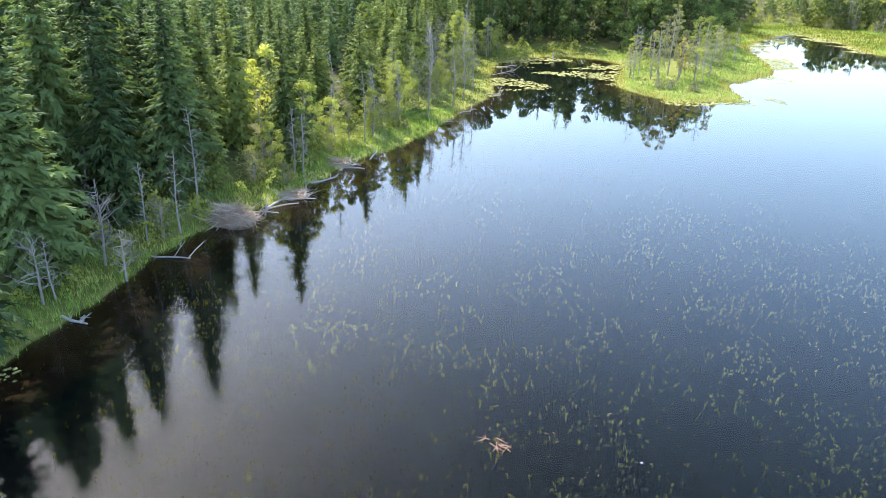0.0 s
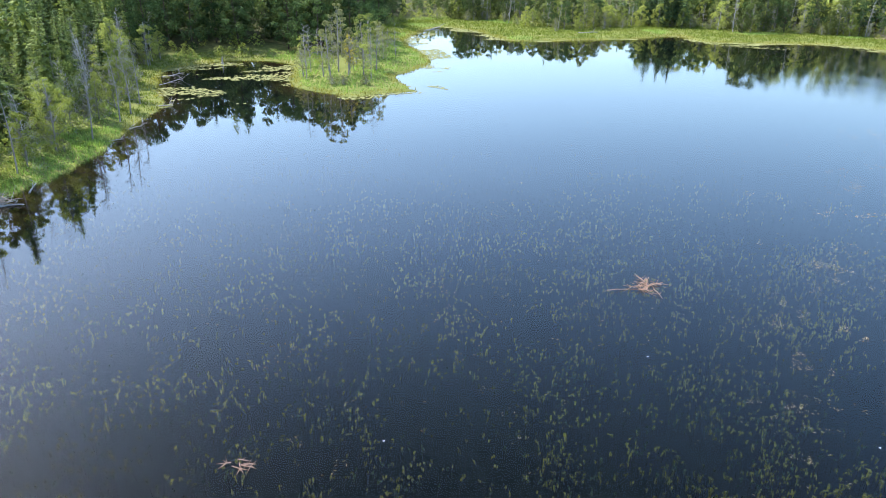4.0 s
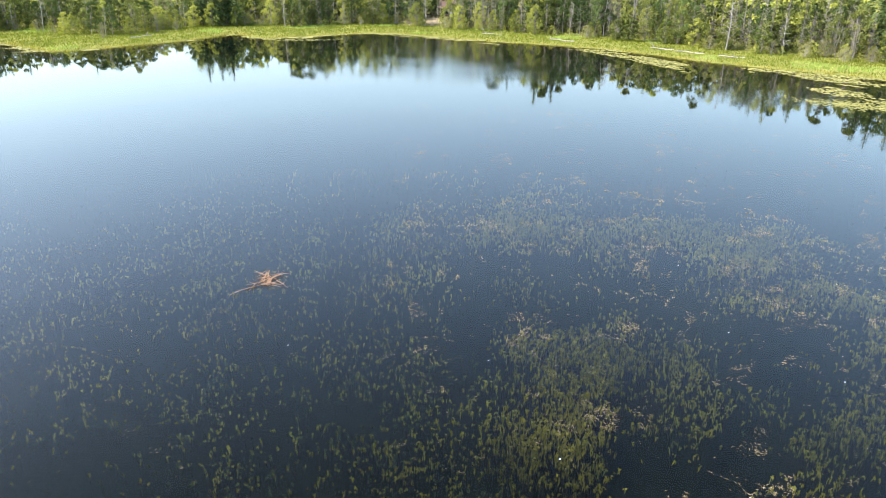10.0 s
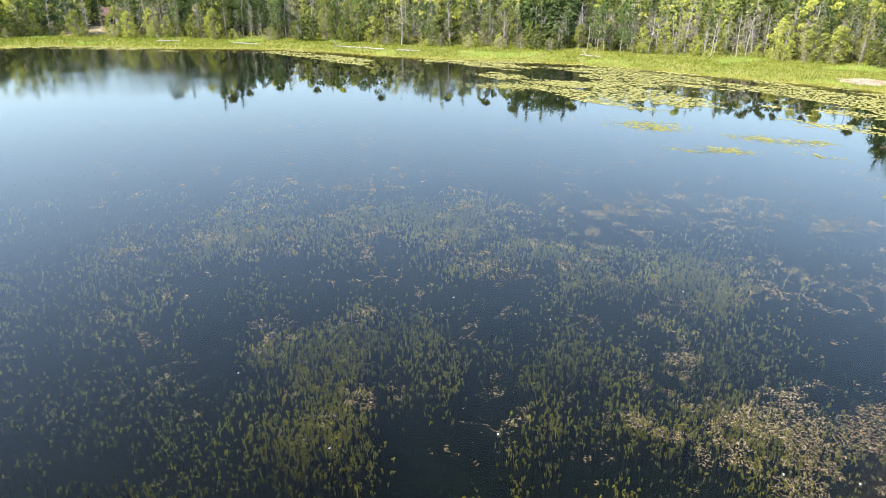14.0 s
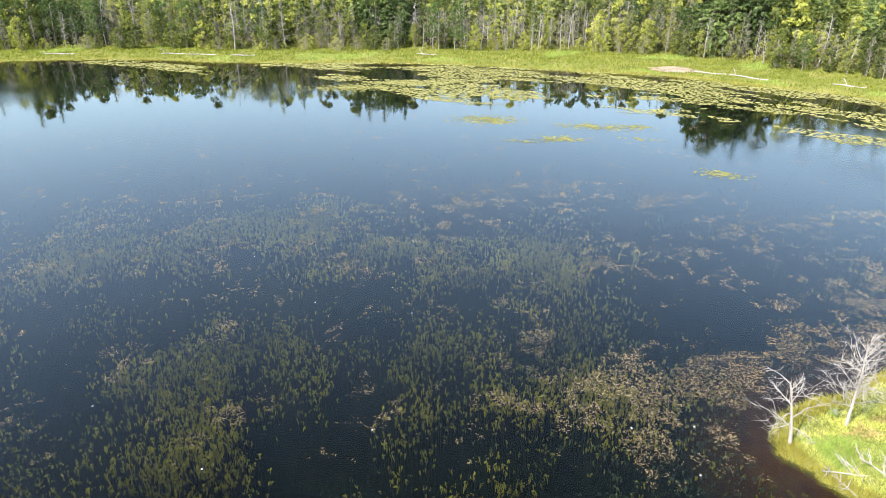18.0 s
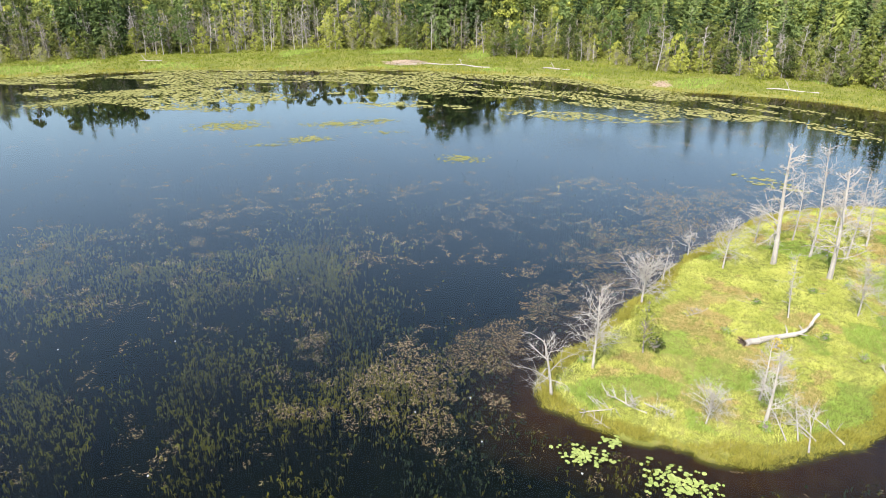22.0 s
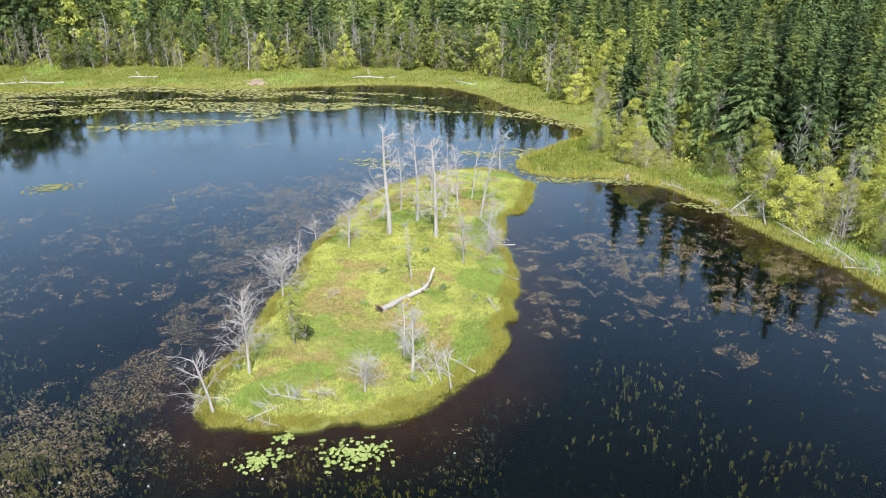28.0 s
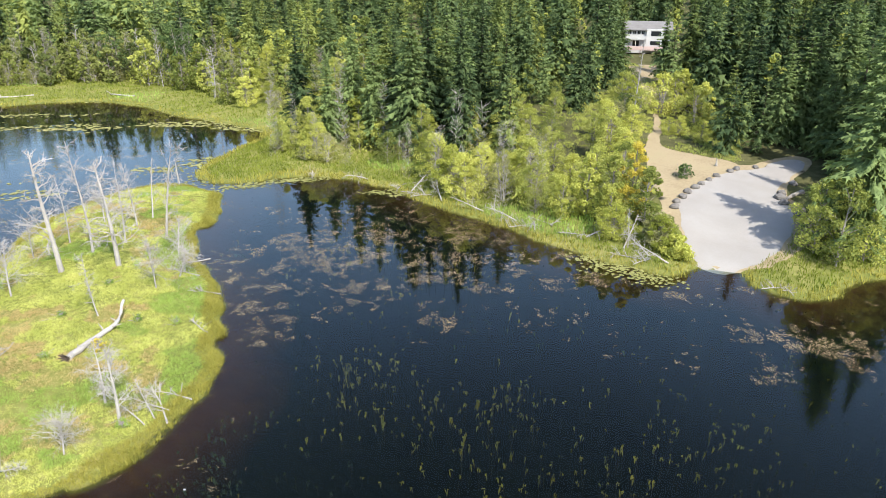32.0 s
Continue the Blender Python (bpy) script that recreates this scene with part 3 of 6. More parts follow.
def leafy(name, seed, h, spread, mat, label, leaves=900, size=0.42, low=0.22, bark=None, category="tree", lite=False, airy=1.0):
    rng = np.random.default_rng(seed)
    n_l = 10 if lite else 24
    C, A = [], []
    lob = []
    for i in range(n_l):
        k = (i + 0.5) / n_l
        z = h * (low + (0.93 - low) * k) + rng.normal(0, 0.03 * h)
        r = spread * math.sin(math.pi * (0.16 + 0.80 * k)) ** 0.8 * rng.uniform(0.35, 0.95)
        a = i * 2.4 + rng.uniform(-0.6, 0.6)
        lob.append((r * math.cos(a), r * math.sin(a), z, spread * (rng.uniform(0.30, 0.5) if lite else rng.uniform(0.20, 0.40)) * (1.1 - 0.5 * k)))
    lob.append((0, 0, h * 0.93, spread * 0.26))
    per = leaves // len(lob)
    for x, y, z, r in lob:
        u = rng.normal(size=(per, 3))
        u /= np.linalg.norm(u, axis=1, keepdims=True)
        p = u * r * rng.uniform(0.55, 1.15, (per, 1)) * [1, 1, 0.75 * airy]
        C.append(p + [x, y, z])
        A.append(np.cross(u, rng.normal(size=(per, 3))) + u * 0.35 + [0, 0, -0.25])
    C, A = np.concatenate(C), np.concatenate(A)
    C[:, 2] = np.maximum(C[:, 2], 0.12)
    v, f = cards(C, A, size * rng.uniform(0.5, 1.3, len(C)), size * 0.9 * rng.uniform(0.5, 1.3, len(C)), rng)
    if lite:
        return v, f
    thing = new(name)
    g = Geo()
    stems = 1 if category == "tree" else 4
    for s in range(stems):
        o = Vector(rng.normal(0, 0.12 * (stems > 1), 3))
        o.z = 0
        g.tube([o + Vector((0, 0, -0.3)), o, o * 2 + Vector((0.1, 0.05, h * 0.4)), o * 4 + Vector((0.0, 0.1, h * 0.9))], [h * 0.013 + 0.02, h * 0.011 + 0.015, h * 0.007 + 0.01, 0.015], 6)
    for x, y, z, r in lob:
        z0 = max(0.2, z - 0.35 * h * 0.5)
        g.tube([(0, 0, z0), (x * 0.5, y * 0.5, (z0 + z) / 2 + 0.1), (x, y, z)], [0.035, 0.025, 0.01], 4, False)
    part("trunk", g.mesh(name + " trunk", bark or GREYBARK), thing)
    part("crown", mesh(name + " crown", v, f, mat), thing)
    return tagged(thing, label, category)


def dead_tree(seed, h, label, mat=None, n=16, reach=0.24, r=None, rise=0.5, fork=3, name="dead_tree", twig=0, split=False, start=0.2):
    """Bare weathered trunk with broken limbs and fine twigs; split: each limb is a part."""
    rng = np.random.default_rng(seed)
    r = r or 0.012 * h + 0.05
    g = Geo()
    zs = np.linspace(-0.3, h, 9)
    bend = rng.uniform(0.015, 0.04) * h
    g.tube([(bend * (math.sin(2.3 * z / h + seed) - math.sin(seed)), bend * (math.cos(3.1 * z / h + seed) - math.cos(seed)), z) for z in zs], [r * 1.35] + list(np.linspace(r * 1.1, r * 0.25, 8)), 7)
    at = [start * h + (0.97 - start) * h * (i + rng.uniform(0, 1)) / max(n, 1) for i in range(n)]

    def place(z):
        return Vector((bend * (math.sin(2.3 * z / h + seed) - math.sin(seed)), bend * (math.cos(3.1 * z / h + seed) - math.cos(seed)), 0))
    if not split:
        for z in at:
            b = Geo()
            limb(b, rng, z, h, reach, rise, r * 0.42, fork, twig)
            g.add([Vector(v) + place(z) for v in b.v], b.f)
        return tagged(part(name, g.mesh("dead tree", mat or DEAD)), label, "dead tree")
    thing = new(name)
    part("trunk", g.mesh("dead trunk", mat or DEAD), thing)
    for z in at:
        b = Geo()
        limb(b, rng, z, h, reach, rise, max(0.020, r * 0.32), fork, twig)
        b.v = [Vector(v) + place(z) for v in b.v]
        part("limb", b.mesh("dead limb", mat or DEAD), thing)
    return tagged(thing, label, "dead tree")


def open_slope(q):
    """The brushy slope and the view to the house, where no firs stand."""
    a, r = azimuth(q), np.hypot(q[:, 0], q[:, 1])
    return ~((a < -148) & (a > -163) & (r < 100)) & ~((a < -156.6) & (a > -161.2) & (r < 160))


def off_point(q):
    """Away from the open marshy point in the north-west."""
    a, r = azimuth(q), np.hypot(q[:, 0], q[:, 1])
    return ~((a > 7) & (a < 22) & (r < 182))


def small_firs(q):
    """The slope of young firs on the west shore, where no tall ones stand."""
    a = azimuth(q)
    return (a > 30) & (a < 57)


def scatter(n, az0, az1, d0, d1, gap, seed, rmax=330, keep=None):
    """Random points on land between two bearings and two distances from the tree line, no closer to one another than gap."""
    rng = np.random.default_rng(seed)
    m_ = n * 60
    a = rng.uniform(min(az0, az1), max(az0, az1), m_)
    r = np.sqrt(rng.uniform(40 ** 2, rmax ** 2, m_))
    q = np.stack([-r * np.sin(np.radians(a)), r * np.cos(np.radians(a))], 1)
    rough_d = near_land(q) - marsh(azimuth(q))
    q = q[(rough_d > d0 - 4) & (rough_d < d1 + 4)]
    d = land(q) - marsh(azimuth(q))
    ok = (d > d0) & (d < d1) & (signed(ISLE_LINE, q) < -5) & (signed(PAD_LINE, q) < -2.5) & (signed(CLEAR_LINE, q) < -1.5)
    for hx, hy, hr in KEEP_CLEAR:
        ok &= np.hypot(q[:, 0] - hx, q[:, 1] - hy) > hr
    if keep is not None:
        ok &= keep(q)
    out, cells = [], {}
    for p in q[ok]:
        c = (int(p[0] // gap), int(p[1] // gap))
        if any(np.hypot(*(p - o)) < gap for i in (-1, 0, 1) for j in (-1, 0, 1) for o in cells.get((c[0] + i, c[1] + j), ())):
            continue
        cells.setdefault(c, []).append(p)
        out.append(p)
        if len(out) == n:
            break
    out = np.array(out).reshape(-1, 2)
    return np.column_stack([out, height(out)]) if len(out) else np.zeros((0, 3))


HOUSE_AT, CABIN_AT = xy(-158.7, 152), xy(-26.2, 252)
KEEP_CLEAR = [(*HOUSE_AT, 9.0), (*xy(-159.2, 140), 5.0), (*xy(-159.8, 131), 5.0), (*xy(-160.4, 121), 4.5), (*CABIN_AT, 8.0), (*xy(-25.5, 243), 7.0)]


SKYLINE = [(-130, 20), (-112, 21), (-90, 21), (-88.7, 28), (-83, 28), (-81, 19), (-62, 18), (-60.5, 24), (-56, 24), (-54.5, 18), (-36, 18.5), (-34.5, 25), (-30.5, 25), (-29, 21), (-14, 22), (-12.5, 15), (-10.2, 19),
           (-7, 20), (-6.2, 8), (-4.2, 8), (-3, 12), (4, 13), (5.4, 15), (7.2, 15), (7.8, 8), (12, 9), (13.5, 20), (32, 21), (34, 60), (90, 60)]


def fitted(p, s, h, rng, pointed=False):
    """Scale s of a tree h high, so that its top keeps below the stand's skyline."""
    az = float(azimuth(np.array([p[:2]]))[0])
    if az < -128:
        return s
    return min(s, max(0.3, (np.interp(az, *np.array(SKYLINE).T) * (rng.uniform(0.86, 1.16) if pointed else rng.uniform(0.72, 0.98)) - p[2]) / h))


def plant(kinds, points, seed, lo=0.8, hi=1.2, group="", lean=0.03):
    """Copies of the given kinds at the points, turned and scaled at random."""
    rng = np.random.default_rng(seed)
    for p in points:
        k = kinds[rng.integers(len(kinds))]
        top = max(v.co.z for o in (k, *k.children) if o.type == "MESH" for v in o.data.vertices) if k.name not in TOPS else TOPS[k.name]
        TOPS[k.name] = top
        s = fitted(p, rng.uniform(lo, hi), top, rng, k.name.startswith(("fir", "cedar")))
        m_ = pose(p[0], p[1], p[2] - 0.05, math.degrees(rng.normal(0, lean)), math.degrees(rng.normal(0, lean)), rng.uniform(0, 360)) @ Matrix.Diagonal((s * rng.uniform(0.9, 1.1), s * rng.uniform(0.9, 1.1), s, 1))
        c = copy_thing(k, m_)
        if group:
            c["group"] = group


TOPS = {}


def cleanup(kinds):
    """Removes the patterns that the copies were made from."""
    for k in kinds:
        for o in (*k.children_recursive, k):
            bpy.data.objects.remove(o)


firs = [fir_tree(10 + i, 18 + 1.3 * i, 4.4 + 0.35 * (i % 3), FIR, "tall dark green fir in the lakeside forest", fine=True) for i in range(5)]
young_firs = [fir_tree(15 + i, 10 + 1.2 * i, 2.9 + 0.3 * (i % 3), (FIR, CEDAR, FIR, CEDAR)[i], "broad young fir with drooping green boughs", 1.15, 0.03, fine=True) for i in range(4)]
far_firs = [fir_tree(20 + i, 16 + 1.8 * i, 4.1 + 0.3 * i, FIR, "dark green fir behind the far marsh") for i in range(3)]
cedars = [fir_tree(30 + i, 14 + 2 * i, 3.4 + 0.2 * i, CEDAR, "lighter green cedar with drooping sprays", 0.95, 0.05, fine=True, name="cedar_tree") for i in range(3)]
far_cedars = [fir_tree(35 + i, 13 + 2 * i, 3.3 + 0.2 * i, CEDAR, "lighter green cedar behind the far marsh", 0.9, 0.05, name="cedar_tree") for i in range(2)]
alders = [leafy("alder_tree", 50 + i, 9 + 1.1 * i, 2.9 + 0.25 * i, ALDER, "slender alder with light green leaves by the lake", 4600, 0.18) for i in range(4)]
far_alders = [leafy("alder_tree", 60 + i, 8.5 + 1.1 * i, 2.7 + 0.25 * i, (ALDER, BROAD, BROAD, MAPLE)[i], "light green alder behind the far marsh", 1000, 0.44) for i in range(4)]
youngs = [leafy("young_tree", 70 + i, 5.0 + 0.9 * i, 2.4 + 0.25 * i, (BRIGHT, BRIGHT, ALDER)[i], "young bushy tree with bright yellow-green leaves", 4200, 0.18, 0.04) for i in range(3)]
far_youngs = [leafy("young_tree", 75 + i, 5.0 + 0.9 * i, 2.0 + 0.25 * i, (BROAD, ALDER, ALDER)[i], "bright young bushy tree at the far marsh", 800, 0.40, 0.05) for i in range(3)]
maples = [leafy("maple_tree", 90 + i, 11 + 1.5 * i, 3.6 + 0.3 * i, MAPLE, "broad dark green maple at the forest edge", 2600, 0.32, 0.12, BARK) for i in range(3)]
willows = [leafy("willow_shrub", 110 + i, 3.2 + 0.8 * i, 1.7 + 0.25 * i, WILLOW, "grey-green willow shrub on the marshy bank", 1400, 0.16, 0.05, TWIG, "shrub") for i in range(3)]
snags = [dead_tree(130 + i, 8 + 1.6 * i, "bare grey dead tree with many fine branches", DEAD, 28, 0.20, r=0.09 + 0.015 * i, fork=2) for i in range(4)]
patterns = firs + young_firs + far_firs + cedars + far_cedars + alders + far_alders + youngs + far_youngs + maples + willows + snags

# west forest
plant(firs, scatter(34, 74, 53, 2.5, 28, 4.4, 201), 301, 0.85, 1.2, "firs of the west shore")
plant(young_firs, scatter(54, 56, 31, 3.5, 36, 3.5, 231), 331, 0.7, 1.15, "young firs of the west shore")
plant(cedars, scatter(46, 73, 31, 1.5, 16, 3.6, 202), 302, 0.5, 1.1, "cedars of the west shore")
plant(alders, scatter(16, 50, 28, -1.5, 4, 3.0, 203), 303, 0.6, 1.0, "alders of the west shore")
plant(snags, scatter(22, 68, 29, -1.5, 6, 2.4, 204), 304, 0.5, 0.9, "dead trees of the west shore")
plant(willows, scatter(30, 68, 31, -1.5, 2.5, 2.0, 205), 305, 0.5, 0.9, "shrubs of the west shore")
plant(firs, scatter(8, 74, 56, -0.5, 3.5, 4.4, 251), 351, 0.75, 1.1, "firs of the west shore")
plant(young_firs, scatter(8, 70, 52, -1.0, 2.0, 2.6, 252), 352, 0.4, 0.8, "young firs of the west shore")
# cove and north-west point
plant(maples, scatter(64, 32, 8, 1, 26, 3.2, 206, keep=lambda q: np.hypot(q[:, 0], q[:, 1]) > 162), 306, 0.95, 1.45, "maples behind the cove")
plant(far_firs, scatter(8, 32, 8, 8, 28, 4.0, 207, keep=lambda q: np.hypot(q[:, 0], q[:, 1]) > 175), 307, 0.8, 1.1, "firs behind the cove")
# north shore
plant(far_alders, scatter(115, 9, -66, -2, 14, 3.0, 208, keep=lambda q: np.hypot(q[:, 0], q[:, 1]) > 175), 308, 0.75, 1.2, "alders of the north shore")
plant(far_youngs, scatter(75, 9, -78, -4, 5, 3.0, 209, keep=lambda q: np.hypot(q[:, 0], q[:, 1]) > 170), 309, 0.7, 1.3, "young trees of the north shore")
plant(snags, scatter(80, 6, -82, -2, 12, 2.8, 210), 310, 0.8, 1.25, "dead trees of the north shore")
plant(far_cedars, scatter(36, 9, -80, 3, 18, 4.0, 211), 311, 0.8, 1.2, "cedars of the north shore")
plant(far_firs, scatter(36, 9, -82, 8, 30, 4.0, 212), 312, 0.75, 1.15, "firs of the north shore")
plant(maples, scatter(22, 9, -45, -1, 12, 5.0, 232), 332, 0.6, 0.95, "maples of the north shore")
plant(willows, scatter(40, 9, -88, -5, 1, 3.0, 233), 333, 0.6, 1.2, "shrubs of the north shore")
# east shore
plant(far_youngs, scatter(70, -75, -128, -3, 6, 2.6, 213), 313, 0.75, 1.4, "young trees of the east shore")
plant(far_alders, scatter(70, -75, -124, -1, 11, 3.0, 214), 314, 0.6, 1.05, "alders of the east shore")
plant(snags, scatter(66, -60, -127, -3, 8, 2.4, 215), 315, 0.5, 0.95, "dead trees of the east shore")
plant(snags, scatter(16, -128, -160, -3, 8, 3.0, 255), 355, 0.3, 0.5, "dead trees of the east shore")
plant(willows, scatter(50, -90, -162, -2.5, 6, 2.4, 216), 316, 0.5, 1.0, "shrubs of the east shore")
plant(far_cedars, scatter(45, -80, -150, 5, 24, 3.6, 217), 317, 0.55, 0.95, "cedars of the east shore")
plant(far_firs, scatter(36, -85, -128, 9, 30, 4.6, 218), 318, 0.85, 1.15, "firs of the east shore")
for i, (a, d, s) in enumerate([(-56.4, 199, 0.95), (-57.3, 197, 1.0), (-58.4, 201, 1.1), (-59.0, 197, 1.0), (-60.2, 199, 1.12), (-30.8, 232, 1.1), (-32.2, 230, 1.0), (-33.0, 233, 1.12), (-34.4, 228, 1.05), (-83.0, 193, 1.2), (-83.8, 190, 1.22), (-84.6, 195, 1.25),
                               (-85.2, 190, 1.22), (-86.0, 193, 1.25), (-86.6, 189, 1.2), (-87.4, 194, 1.2), (-88.2, 190, 1.1), (-84.2, 199, 1.25), (-85.8, 200, 1.25), (-7.4, 242, 0.85), (-8.3, 240, 0.9), (-9.2, 243, 0.85), (-9.9, 240, 0.75)]):
    x, y = xy(a, d)
    plant(far_firs, [(x, y, float(height(np.array([[x, y]]))[0]))], 360 + i, s, s, "tall firs of the far shore", 0.01)
for i, (a, d, s) in enumerate([(-83.4, 196, 1.7), (-84.4, 192, 1.75), (-85.0, 197, 1.8), (-85.6, 193, 1.8), (-86.4, 197, 1.75), (-87.2, 192, 1.65), (-57.8, 203, 1.4), (-59.6, 203, 1.4)]):
    x, y = xy(a, d)
    plant(maples, [(x, y, float(height(np.array([[x, y]]))[0]))], 380 + i, s, s, "tall maples of the far shore", 0.01)
for i, (a, d, s) in enumerate([(-131.5, 98, 0.72), (-134, 93, 0.68), (-136, 95, 0.72), (-137.8, 90, 0.74), (-139.5, 92, 0.78), (-140.9, 87, 0.85), (-142.2, 89, 0.82), (-143.6, 91, 0.78), (-144.8, 85, 0.80), (-146.5, 89, 0.76), (-148.6, 87, 0.72), (-176.0, 68.0, 0.88), (-178.4, 76, 0.9), (-170.8, 99, 0.72), (-172.6, 97, 0.8), (-169.2, 96.5, 0.66), (-174.6, 92, 0.85)]):
    x, y = xy(a, d)
    plant(firs, [(x, y, float(height(np.array([[x, y]]))[0]))], 390 + i, s, s, "big firs near the bank", 0.01)
# south-east, round the ramp
plant(firs, scatter(15, -126, -150, 14, 50, 7.0, 219, keep=open_slope), 319, 0.5, 0.78, "firs round the ramp")
plant(firs, scatter(14, -166, -184, 8, 40, 5.5, 239, keep=open_slope), 339, 0.75, 1.0, "firs round the ramp")
plant(young_firs, scatter(60, -128, -184, 9, 62, 4.0, 229, keep=open_slope), 329, 0.75, 1.2, "young firs round the ramp")
plant(youngs, scatter(105, -126, -163, -2, 24, 2.1, 220), 320, 0.5, 1.05, "bushes beside the ramp")
plant(alders, scatter(28, -134, -163, 1, 34, 3.4, 221), 321, 0.42, 0.7, "alders beside the ramp")
plant(alders, scatter(16, -172, -184, -2, 12, 2.4, 222), 322, 0.7, 1.0, "alders across the ramp")
plant(willows, scatter(14, -171, -184, -3, 6, 2.0, 223), 323, 0.8, 1.3, "shrubs across the ramp")


# ---- far woods, one mass a kind ----
def woods(name, kinds, points, seed, mat, lo, hi, label):
    rng = np.random.default_rng(seed)
    V, F, k = [], [], 0
    for p in points:
        v, f = kinds[rng.integers(len(kinds))]
        a, s = rng.uniform(0, 6.28), fitted(p, rng.uniform(lo, hi), float(v[:, 2].max()), rng, "fir" in name or "cedar" in name)
        R = np.array([[math.cos(a), -math.sin(a), 0], [math.sin(a), math.cos(a), 0], [0, 0, 1]]) * s
        V.append(v @ R.T + p)
        F.append(f + k)
        k += len(v)
    tagged(part(name, mesh(name, np.concatenate(V), np.concatenate(F), mat)), label, "forest", kind="stuff")


lite_firs = [fir_tree(400 + i, 17 + 2 * i, 5.3, FIR, "", 1.0, 0.12, True) for i in range(3)]
fine_firs = [fir_tree(405 + i, 17 + 2 * i, 5.4, FIR, "", 1.6, 0.06, True) for i in range(3)]
lite_leafy = [leafy("", 410 + i, 10 + i, 2.6, ALDER, "", 340, 0.60, 0.12, lite=True) for i in range(3)]
bushes = [leafy("", 430 + i, 2.4 + 0.6 * i, 1.7, ALDER, "", 150, 0.40, 0.02, lite=True) for i in range(3)]
rng = np.random.default_rng(440)
brush = []
for i in range(3):
    z = rng.uniform(0.3, 8 + i, 170)
    a = rng.uniform(0, 6.28, 170)
    o = np.stack([np.cos(a), np.sin(a), rng.uniform(0.2, 1.6, 170)], 1)
    brush.append(cards(np.stack([np.cos(a), np.sin(a), 0 * a], 1) * (0.25 + 0.75 * rng.uniform(size=170) * (1.1 - z / (9 + i)))[:, None] + np.outer(z, [0, 0, 1]), o, rng.uniform(0.5, 1.3, 170), 0.035, rng))
woods("bare_brush", brush, scatter(330, 40, -152, -2.5, 9, 2.6, 428, keep=lambda q: (azimuth(q) > 30) | (azimuth(q) < -12)), 429, TWIG, 0.4, 1.1, "thicket of bare grey twigs along the forest edge")
grey = []
for i in range(3):
    h, n = 10.5 + 1.5 * i, 130
    z = h * rng.uniform(0.12, 1.0, n)
    a = rng.uniform(0, 6.28, n)
    o = np.stack([np.cos(a), np.sin(a), rng.uniform(-0.1, 1.1, n)], 1)
    l = (0.5 + 1.5 * (1 - z / h)) * rng.uniform(0.5, 1.2, n)
    c = np.outer(z, [0, 0, 1]) + o / np.linalg.norm(o, axis=1, keepdims=True) * l[:, None] * 0.5
    c, o, l, w = np.vstack([c, [(0, 0, h * 0.48)] * 2]), np.vstack([o, [(0, 0, 1), (0.01, 0, 1)]]), np.append(l, [h * 1.04] * 2), np.append(rng.uniform(0.04, 0.09, n), [0.17] * 2)
    grey.append(cards(c, o, l, w, rng))
woods("dead_woods", grey, scatter(330, -24, -86, -1, 20, 2.7, 461), 462, GREYWOOD, 0.7, 1.25, "stand of bare grey dead trees behind the marsh")
woods("dead_woods", grey, scatter(70, -86, -128, -1, 14, 3.5, 463), 464, GREYWOOD, 0.5, 0.95, "bare grey dead trees along the east marsh")
woods("undergrowth", bushes, scatter(620, 74, -186, -1.5, 10, 2.2, 426, keep=off_point), 427, ALDER, 0.4, 1.0, "leafy undergrowth filling the forest edge")
woods("fir_woods", lite_firs, scatter(720, 76, -126, 20, 85, 4.0, 420, keep=lambda q: open_slope(q) & ~small_firs(q)), 421, FIR, 0.75, 1.2, "dense dark fir forest behind the shore")
woods("young_fir_woods", lite_firs, scatter(360, 57, 30, 22, 110, 3.6, 430), 431, FIR, 0.42, 0.72, "slope of young pointed firs above the west shore")
woods("young_fir_woods", fine_firs, scatter(190, -124, -186, 34, 150, 5.2, 441, keep=open_slope), 442, FIR, 0.58, 1.0, "slope of mixed firs behind the ramp")
woods("light_fir_woods", fine_firs, scatter(115, -124, -186, 30, 150, 5.6, 443, keep=open_slope), 444, CEDAR, 0.45, 0.85, "lighter young firs on the slope behind the ramp")
woods("cedar_woods", lite_firs, scatter(260, 40, -126, 14, 60, 4.8, 422, keep=lambda q: open_slope(q) & off_point(q)), 423, CEDAR, 0.7, 1.05, "lighter conifers among the forest")
woods("alder_woods", lite_leafy, scatter(200, 12, -95, 5, 34, 4.0, 424), 425, ALDER, 0.8, 1.5, "light green broadleaf woods behind the marsh")
woods("alder_woods", lite_leafy, scatter(60, -95, -150, 5, 30, 5.5, 434), 435, ALDER, 0.5, 1.05, "light green broadleaf trees among the eastern firs")
woods("broadleaf_woods", lite_leafy, scatter(110, -120, -186, 10, 110, 6.0, 447, keep=open_slope), 448, ALDER, 0.5, 1.0, "light broadleaf trees mixed into the fir slope")
woods("broadleaf_woods", lite_leafy, scatter(330, 32, -92, 6, 42, 3.6, 445), 446, BROAD, 1.0, 1.9, "dull green broadleaf woods behind the marsh")
cleanup(patterns)

# ---- single trees and dead wood of the west shore and the north-west point ----
def ground_z(x, y):
    return float(height(np.array([[x, y]]))[0])


def stand(ob, az, d, turn=0.0, s=1.0, tip=(0.0, 0.0), sink=0.0):
    x, y = xy(az, d)
    ob.matrix_basis = pose(x, y, max(ground_z(x, y), -0.35) - sink, tip[0], tip[1], turn) @ Matrix.Diagonal((s, s, s, 1))
    return ob


